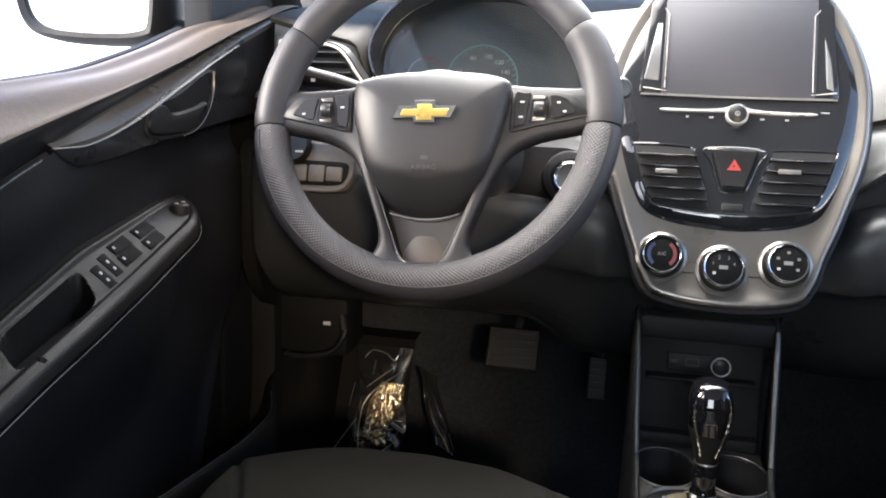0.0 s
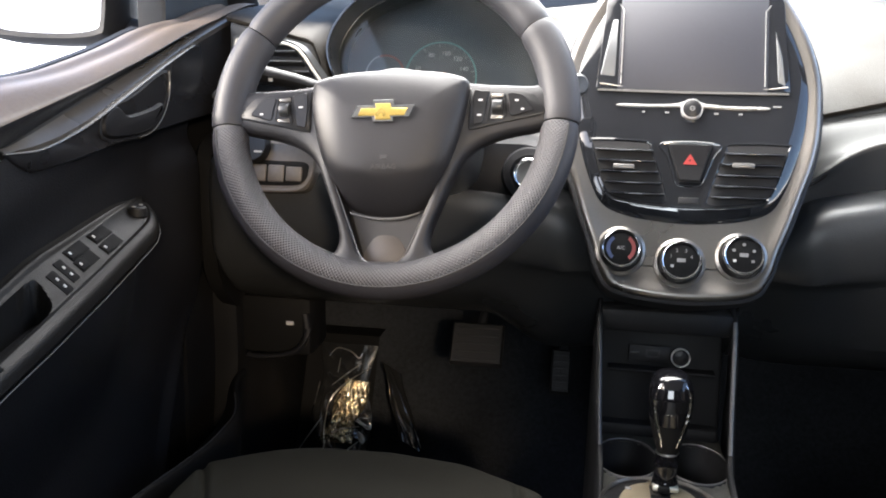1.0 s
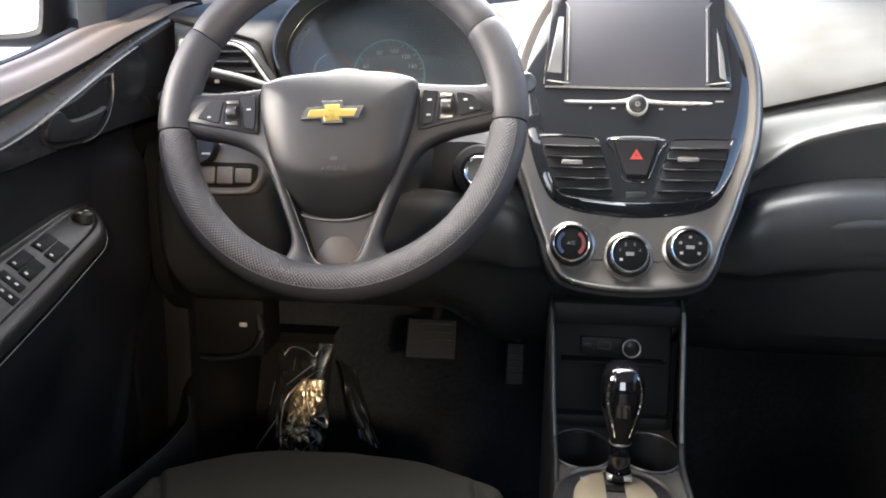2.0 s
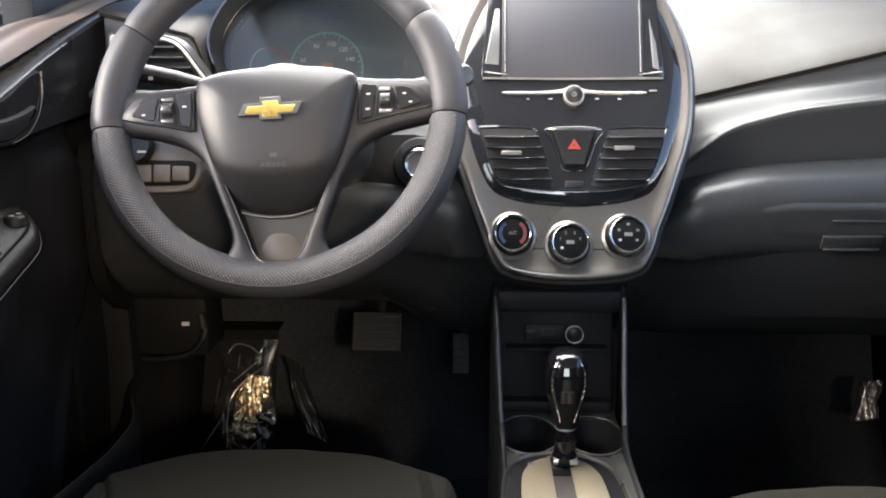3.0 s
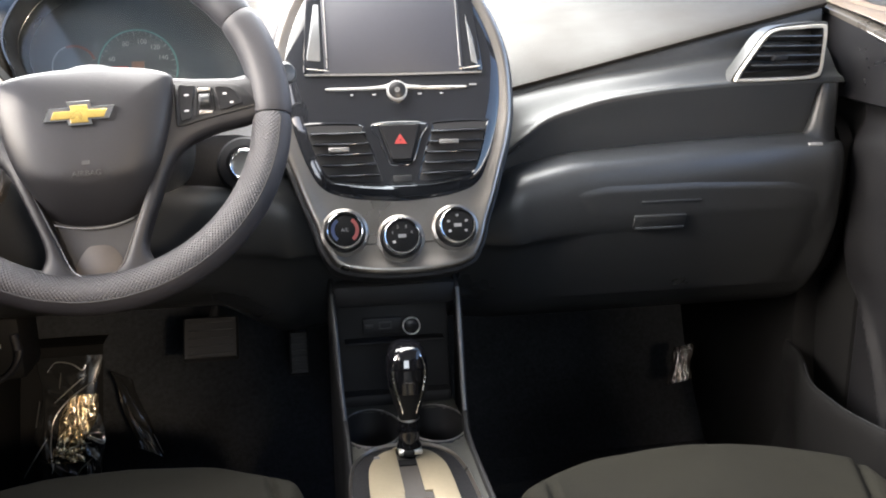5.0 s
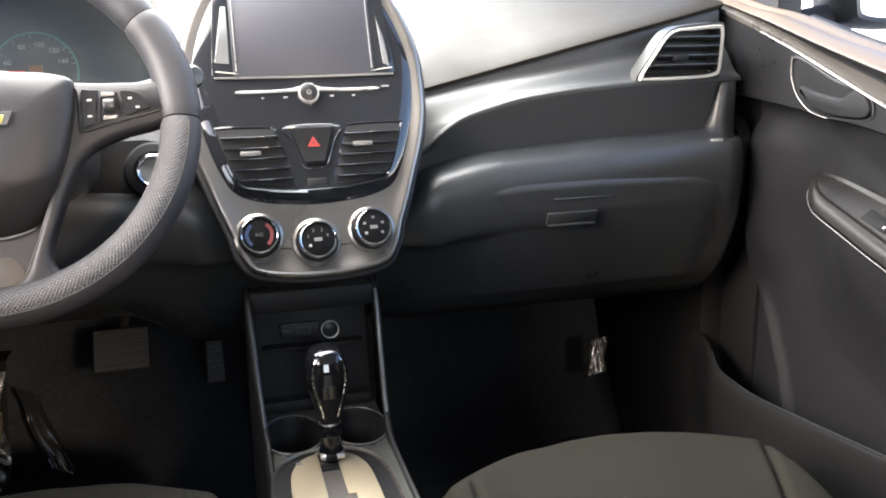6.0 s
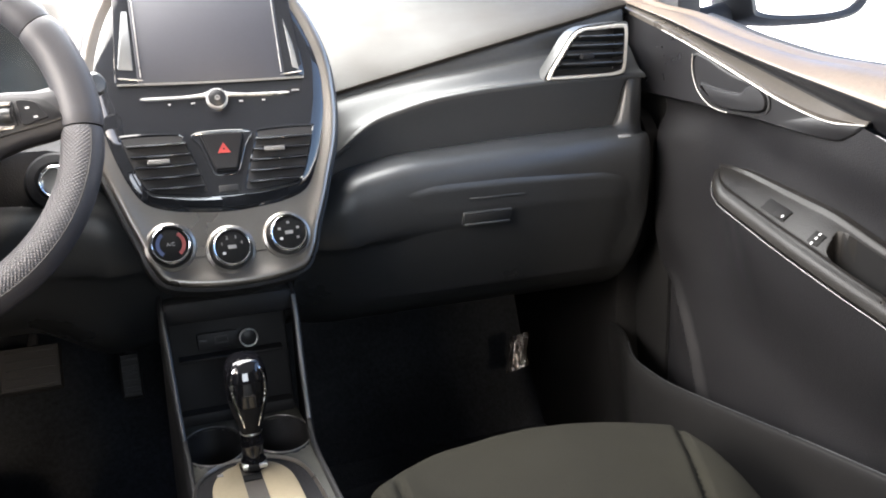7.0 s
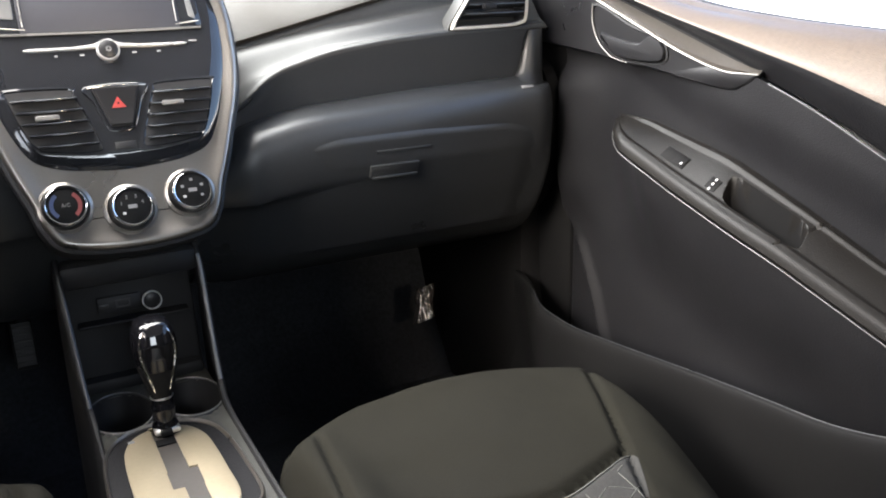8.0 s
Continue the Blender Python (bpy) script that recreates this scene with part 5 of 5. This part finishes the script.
# shift plate and lever
shift = thing("shift_plate", T(-0.023, -0.11, 0.296) @ Matrix.Diagonal((1.06, 1, 1, 1)), "cream-silver shift gate plate with a stepped slot", "shift plate")
sp_half = [(0, 0.093), (0.030, 0.086), (0.052, 0.062), (0.061, 0.025), (0.064, -0.04), (0.062, -0.10), (0.04, -0.125), (0, -0.13)]
sp = spline(mirror_half(sp_half), 80, True)
part("surround", ring(sp, [(p.x * 0.945, p.y * 0.96) for p in sp], [(0, -0.004), (0, 0.006), (0.4, 0.0085), (1, 0.006), (1, -0.004)]), M_SILVER, shift, "raised satin rim")
part("skirt", plate([(p.x * 0.965, p.y * 0.975) for p in sp], [(0, -0.004), (0, 0.004), (0.004, 0.005)]), M_SOFT, shift, "dark sloping collar")


def gate_plate():
    """Left and right cheeks of the plate, with a stepped slot between them."""
    inner = spline(mirror_half([(0, 0.078), (0.024, 0.069), (0.0365, 0.048), (0.0415, 0.02), (0.043, -0.04), (0.0425, -0.09), (0.028, -0.112), (0, -0.116)]), 100, True)
    def slot(y):
        if y > -0.020:
            return (-0.009, 0.011)
        if y > -0.055:
            return (-0.010, 0.0185)
        return (0.0, 0.0175)
    def half(y):
        best = 0.0
        for a, b in zip(inner, inner[1:] + inner[:1]):
            if (a.y - y) * (b.y - y) <= 0 and a.x > 0 and abs(a.y - b.y) > 1e-9:
                best = max(best, a.x + (b.x - a.x) * (y - a.y) / (b.y - a.y))
        return best
    cuts = [-0.0195, -0.0205, -0.0545, -0.0555]
    ys = sorted(set(steps(-0.105, 0.080, 40) + cuts), reverse=True)
    out = []
    for sgn in (-1, 1):
        rows = []
        for y in ys:
            h = half(y)
            lo, hi = slot(y)
            a, b = ((-h, min(lo, -0.002 if h < 0.005 else lo)) if sgn < 0 else (min(hi, h - 0.001), h))
            rows.append([(a, y, 0.002), (a, y, 0.0085), (a + 0.001, y, 0.009), (b - 0.001, y, 0.009), (b, y, 0.0085), (b, y, 0.002)])
        out.append(loft(rows))
    return joined(*out)


part("gate", gate_plate(), M_PLATE, shift, "brushed cream-silver gate")
part("slot_floor", block(0.006, -0.02, 0.0062, 0.05, 0.17, 0.002, 0), M_SLOT, shift, "dark slot strip")
part("gear_mark", block(-0.030, 0.058, 0.0093, 0.006, 0.005, 0.0006, 0), M_DIM, shift)

lev = thing("gear_lever", T(-0.017, -0.044, 0.300), "gloss black gear lever with chrome flanks, upright in park", "gear lever")
KNOB = [(0.048, 0.0112, 0.0120, 0.001), (0.056, 0.0130, 0.0155, 0.002), (0.068, 0.0168, 0.0200, 0.004), (0.083, 0.0206, 0.0240, 0.006), (0.098, 0.0230, 0.0262, 0.007), (0.112, 0.0230, 0.0265, 0.008), (0.124, 0.0202, 0.0236, 0.009), (0.131, 0.0148, 0.0175, 0.009), (0.1345, 0.006, 0.008, 0.009)]


def knob_front(z, u, out):
    """A point of the knob's rear-facing side: u across from -1 to 1."""
    w, d, o = (along(z, [(k[0], k[n]) for k in KNOB]) for n in (1, 2, 3))
    c = max(0.0, 1 - abs(u) ** 2.667) ** 0.375
    return (w * u, o - d * c - out, z)


rows = []
for z, w, d, o in spline(KNOB, 30):
    rows.append([(w * math.copysign(abs(math.cos(a)) ** 0.75, math.cos(a)), o + d * math.copysign(abs(math.sin(a)) ** 0.75, math.sin(a)), z) for a in (2 * math.pi * j / 40 for j in range(40))])
waist = sum(r[0][2] < 0.088 for r in rows)
part("knob", loft(rows[waist - 1:], close_v=True, caps=True), M_GLOSS, lev, "gloss black knob")
part("knob_stem", loft(rows[:waist], close_v=True, caps=True), M_BLACK, lev, "black tapered stem of the knob")
shield = []
for z in steps(0.082, 0.127, 22):
    half = 0.50 + 0.20 * ease(z, 0.060, 0.10) - 0.08 * ease(z, 0.115, 0.127)
    shield.append([knob_front(z, half * u, 0.0012 if abs(u) < 0.99 else -0.0006) for u in steps(-1, 1, 17)])
part("shield", loft(shield), M_GLOSS, lev, "gloss black front of the knob")
for s in (-1, 1):
    edge = [knob_front(z, s * (0.55 + 0.20 * ease(z, 0.060, 0.10) - 0.08 * ease(z, 0.115, 0.127)), 0.0004) for z in steps(0.058, 0.126, 24)]
    part("chrome_flank", tube(edge, [0.0006 + 0.0013 * math.sin(math.pi * i / 23) for i in range(24)], 8), M_CHROME, lev, "thin chrome flank")
part("neck", loft([[(w * math.cos(a), w * math.sin(a), z) for a in (2 * math.pi * j / 28 for j in range(28))] for w, z in ((0.0140, 0.0), (0.0138, 0.014), (0.0122, 0.016), (0.0118, 0.030), (0.0128, 0.032), (0.0126, 0.036), (0.0114, 0.038), (0.0108, 0.050))], close_v=True, caps=True), M_GLOSS, lev)
part("neck_ring", lathe([(0.0112, 0.046), (0.0122, 0.0472), (0.0118, 0.0488), (0.008, 0.049)], 28), M_SATIN, lev, "bright neck ring")
part("boot_plate", block(0, -0.008, 0.0105, 0.027, 0.014, 0.006, 0.002), M_SATIN, lev, "bright lever foot")
part("slot_slide", block(-0.002, -0.0135, 0.0105, 0.013, 0.010, 0.0068, 0.002), M_BLACK, lev, "black slide in front of the foot")
part("slot_shutter", block(-0.0052, -0.0235, 0.0042, 0.0195, 0.013, 0.0012, 0), M_BLACK, lev, "black shutter in the slot")

# ---------------------------------------------------------------- seats


def seat(cx, front_y, outer, label, group):
    root = thing("seat", T(cx, front_y - 0.25, 0.0), label, "car seat", group)
    rows = []
    nx, ny = 150, 120
    W = 0.198

    def height(x, y):
        """Cushion top; x from the middle, y back from the front edge."""
        f = abs(x) / W
        z = 0.338 + 0.004 * math.cos(min(1.0, f) * math.pi)
        z += (0.004 if x * outer > 0 else 0.014) * math.exp(-((f - 0.80) / 0.14) ** 2) * ease(y, 0.03, 0.2)
        if x * outer > 0:
            z -= 0.10 * ease(y, 0.14, 0.40) * ease(f, 0.55 - 0.15 * ease(y, 0.2, 0.4), 1.05)
        z -= 0.02 * ease(y, 0.12, 0.4) * (1 - ease(f, 0.5, 0.75))
        # seams beside the middle panel and across it
        seam = max(0.04, 0.167 - 0.46 * (y - 0.108)) if x * outer > 0 else 0.151 + 0.15 * (y - 0.09)
        z -= 0.008 * math.exp(-((abs(x) - seam) / 0.0042) ** 2) * ease(y, 0.06, 0.11)
        cross = 0.246 + 0.4 * (0.10 - math.hypot(x, 0.03))
        if abs(x) < 0.103:
            z -= 0.008 * math.exp(-((y - cross) / 0.006) ** 2)
        return z + 0.0022 * noise.noise(Vector((9 * x + cx, 11 * y, 0.3))) + 0.0008 * noise.noise(Vector((34 * x, 30 * y, cx)))

    def front_at(x):
        return 0.025 * (abs(x) / W) ** 2 + 0.10 * max(0.0, abs(x) / W - 0.45) ** 1.5

    top = []
    for j in range(ny):
        row = []
        for i in range(nx):
            x = -W + 2 * W * i / (nx - 1)
            y = (j / (ny - 1)) ** 1.25 * 0.50
            yy = y + front_at(x)
            edge = 1 - ease(y, 0.0, 0.06)
            side = ease(abs(x) / W, 0.84, 1.0)
            z = height(x, yy) - 0.034 * edge ** 2 - 0.05 * side ** 2
            row.append((cx + x, front_y - yy, z))
        top.append(row)
    # front apron and sides down to the base
    apron = [[(p[0], p[1] + o, p[2] - d) for p in top[0]] for o, d in ((-0.05, 0.24), (-0.01, 0.14), (0.008, 0.05), (0.006, 0.015))]
    wpart("cushion", loft(apron + top), M_SEAT, root, "dark olive-grey cloth cushion", 60)
    for s in (-1, 1):
        k = 0 if s < 0 else nx - 1
        col = [r[k] for r in top]
        rows = [[(p[0] + s * o, p[1], max(0.05, p[2] - d)) for p in col] for o, d in ((0, 0), (0.008, 0.02), (0.010, 0.06), (-0.01, 0.2), (-0.02, 0.26))]
        wpart("side_panel", loft(rows), M_SEAT, root)
    # patterned insert on the rear of the middle panel

    def far(x):
        return max(0.253 + 0.4 * (0.10 - math.hypot(x, 0.03)) + 0.002, min(0.50, 0.150 + (0.168 - abs(x)) / 0.571)) if x * outer > 0 else 0.50

    rows = []
    for i in range(30):
        x = outer * (-0.094 + 0.198 * i / 29)
        y0 = 0.253 + 0.4 * (0.10 - math.hypot(x, 0.03))
        rows.append([(cx + x, front_y - y, height(x, y) + 0.0012) for y in steps(y0, far(x), 26)])
    ins = wpart("insert", loft(rows), M_INSERT, root, "grey insert with a pale star-line weave")
    edge = [(x, 0.254 + 0.4 * (0.10 - math.hypot(x, 0.03))) for x in steps(-0.094 * outer, 0.103 * outer, 24)]
    wpart("stitched_edge", tube([(cx + x, front_y - y, height(x, y) + 0.002) for x, y in edge], 0.0008, 6), M_THREAD, ins, "pale stitched edge")
    for n, row in ((n, row) for n in range(-3, 4) for row in range(4)):
        for a in (30, 90, 150):
            c = Vector((n * 0.046 + 0.023 * (row % 2), 0.26 + 0.04 * row))
            d = Vector((math.cos(radians(a)), math.sin(radians(a)))) * 0.025
            pts = [c + d * f for f in steps(-1, 1, 14)]
            pts = [p for p in pts if abs(p.x) < 0.100 and 0.261 + 0.4 * (0.10 - math.hypot(p.x, 0.03)) < p.y < far(p.x) - 0.008]
            if len(pts) > 3:
                wpart("stitched_line", tube([(cx + p.x, front_y - p.y, height(p.x, p.y) + 0.0014) for p in pts], 0.00045, 5), M_THREAD, ins)
    # backrest behind the camera's place
    rows = []
    for i in range(20):
        f = i / 19
        z = 0.30 + 0.56 * f
        y = -0.60 - 0.36 * f + 0.05 * math.sin(math.pi * f) - 0.08
        w = 0.195 - 0.03 * f
        rows.append([(cx + w * math.cos(a), y - 0.06 + 0.06 * math.sin(a), z) for a in (2 * math.pi * j / 28 for j in range(28))])
    wpart("backrest", loft(rows, close_v=True, caps=True), M_SEAT, root, "dark cloth backrest", 60)
    wpart("base", block(cx, front_y - 0.30, 0.06, 0.36, 0.4, 0.12, 0.02), M_MATTE, root)
    return root


seat(-0.318, -0.055, -1, "dark olive-grey cloth driver seat", "front seats")
seat(0.253, -0.113, 1, "dark olive-grey cloth passenger seat with patterned insert", "front seats")

# ---------------------------------------------------------------- footwells


def pedal(name, c, w, h, tilt, ribs, label):
    m = T(*c) @ Matrix.Rotation(radians(90 - tilt), 4, "X")
    root = thing(name, m, label, "pedal", "pedals")
    part("pad", plate(rounded([(-w, -h), (w, -h), (w, h), (-w, h)], 32), [(0, -0.006), (0, 0.002), (0.003, 0.006)]), M_RUBBER, root, "ribbed black rubber pad")
    for i in range(ribs):
        part("rib", block(0, -h * 0.75 + 1.5 * h * i / (ribs - 1), 0.0065, 1.6 * w, 0.004, 0.003, 0.001), M_RUBBER, root)
    part("arm", tube([(0, h * 0.5, -0.004), (0.01, h + 0.06, -0.03), (0.015, h + 0.2, -0.06)], 0.007, 8), M_MATTE, root)


pedal("brake_pedal", (-0.268, 0.32, 0.329), 0.040, 0.033, 35, 5, "black rubber brake pedal")
pedal("accelerator_pedal", (-0.140, 0.34, 0.288), 0.015, 0.034, 30, 6, "slim black accelerator pedal")


def footrest():
    rows = []
    for x in steps(-0.598, -0.468, 12):
        rows.append([(x, y, z) for y, z in spline([(0.36, 0.0), (0.40, 0.05), (0.42, 0.075), (0.50, 0.245), (0.52, 0.265), (0.56, 0.265)], 20)])
    return loft(rows)


solo("footrest", footrest(), M_BLACK, "black footrest beside the pedals", "footrest")


def crumpled(c, u, v, w, h, seed, folds, deep):
    """A sheet with sharp creases: w along u, h along v, pushed in and out by folded noise."""
    u, v = Vector(u).normalized(), Vector(v).normalized()
    nrm = u.cross(v)
    rows = []
    for i in range(72):
        row = []
        for j in range(110):
            a, b = i / 71 - 0.5, j / 109 - 0.5
            q = Vector((a * w * folds + seed, b * h * folds * 0.55 + 0.6 * a, seed * 1.7))
            warp = noise.noise_vector(q * 0.7) * 0.9
            k = max(0, 1 - abs(noise.noise(q + warp)) * 5) ** 1.3 + 0.6 * max(0, 1 - abs(noise.noise(q * 2.1 + 2 * warp)) * 5) ** 1.3 + 0.9 * noise.noise(q * 0.6) + 0.10 * noise.noise(q * 5)
            edge = (1 - (2 * abs(a)) ** 4)
            widen = 1 + 0.12 * math.sin(b * 9 + seed) + 0.35 * max(0, -b)
            row.append(Vector(c) + u * (a * w * widen) + v * (b * h) + nrm * deep * (k * edge + 1.2 * edge))
        rows.append(row)
    return loft(rows)


def film_thing(c, u, v, label):
    """A film lying by u and v: its root and a function that places a crease drawn in millimetres on it."""
    root = thing("plastic_film", T(*c), label, "plastic film", "protective films")
    u, v = Vector(u).normalized(), Vector(v).normalized()
    n = u.cross(v)

    # glints along the film's folds, put in as bright metal tubes
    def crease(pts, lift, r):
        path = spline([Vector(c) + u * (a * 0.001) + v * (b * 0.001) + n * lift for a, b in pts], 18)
        wpart("crease", tube(path, [r * (0.35 + 0.65 * math.sin(math.pi * (k + 0.5) / 18)) for k in range(18)], 6), M_SATIN, root, "crease of the film, its glint put in as a bright tube")

    return root, crease


film, crease = film_thing((-0.518, 0.449, 0.166), (1, 0, 0), (0, 0.085, 0.18), "crinkled clear protective film on the footrest")
wpart("sheet", crumpled((-0.518, 0.449, 0.166), (1, 0, 0), (0, 0.085, 0.18), 0.094, 0.195, 3.1, 15, 0.0035), M_CLEAR, film, "clear glossy sheet", sharp=180)
wpart("golden_light_fold", crumpled((-0.508, 0.437, 0.149), (1, 0, -0.06), (0.05, 0.085, 0.18), 0.052, 0.112, 6.3, 52, 0.0052), M_FILM, film, "crumpled clear fold with warm golden light put into its colour", sharp=180)
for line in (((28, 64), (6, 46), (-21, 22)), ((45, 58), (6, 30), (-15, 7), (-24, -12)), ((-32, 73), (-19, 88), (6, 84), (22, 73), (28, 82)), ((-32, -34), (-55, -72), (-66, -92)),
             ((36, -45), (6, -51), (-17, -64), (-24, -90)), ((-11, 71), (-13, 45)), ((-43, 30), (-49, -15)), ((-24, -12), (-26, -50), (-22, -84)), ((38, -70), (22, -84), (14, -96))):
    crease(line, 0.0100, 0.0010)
flap, crease = film_thing((-0.412, 0.44, 0.165), (0.85, -0.1, -0.4), (-0.32, 0.45, 0.72), "loose flap of clear protective film beside the footrest")
wpart("sheet", crumpled((-0.412, 0.44, 0.165), (0.85, -0.1, -0.4), (-0.32, 0.45, 0.72), 0.040, 0.14, 8.2, 14, 0.004), M_CLEAR, flap, "clear glossy sheet", sharp=180)
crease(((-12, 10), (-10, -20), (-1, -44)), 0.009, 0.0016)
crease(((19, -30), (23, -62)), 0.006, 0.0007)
solo("plastic_film", crumpled((0.533, 0.42, 0.186), (1, -0.2, 0.25), (0.2, 0.25, 0.8), 0.036, 0.066, 5.4, 34, 0.008), M_SCRAP, "scrap of clear crinkled film in the passenger footwell", "plastic film", "protective films", sharp=180)
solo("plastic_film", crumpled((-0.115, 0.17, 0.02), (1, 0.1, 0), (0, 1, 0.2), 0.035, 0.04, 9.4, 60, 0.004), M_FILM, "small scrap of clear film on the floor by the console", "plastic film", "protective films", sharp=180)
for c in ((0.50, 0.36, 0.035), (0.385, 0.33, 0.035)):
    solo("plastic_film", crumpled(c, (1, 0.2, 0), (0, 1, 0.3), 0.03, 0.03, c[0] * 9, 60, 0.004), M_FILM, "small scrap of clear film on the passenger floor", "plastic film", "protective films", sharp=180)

for s, x in ((-1, -0.34), (1, 0.34)):
    mat_o = spline([(x - 0.2, 0.0), (x + 0.2, 0.0), (x + 0.21, 0.2), (x + 0.2, 0.36), (x - 0.2, 0.36), (x - 0.21, 0.2)], 40, True)
    solo("floor_mat", plate(mat_o, [(0, 0.002), (0, 0.008), (0.006, 0.012)]), M_CARPET, "black carpet floor mat on the cabin floor", "floor mat", "floor mats")

hood_rel = thing("hood_release", T(-0.535, 0.20, 0.34), "black hood release lever with a white symbol", "lever")
wpart("lever", tube(spline([(-0.50, 0.20, 0.395), (-0.497, 0.195, 0.365), (-0.515, 0.19, 0.340), (-0.56, 0.19, 0.330), (-0.585, 0.195, 0.330)], 18), 0.006, 10, flat=0.7), M_SOFT, hood_rel)
wpart("bracket", block(-0.55, 0.25, 0.37, 0.11, 0.08, 0.09, 0.012), M_BLACK, hood_rel)
wpart("mark", block(-0.526, 0.2075, 0.377, 0.011, 0.003, 0.006, 0.001), M_MARK, hood_rel, "white symbol")
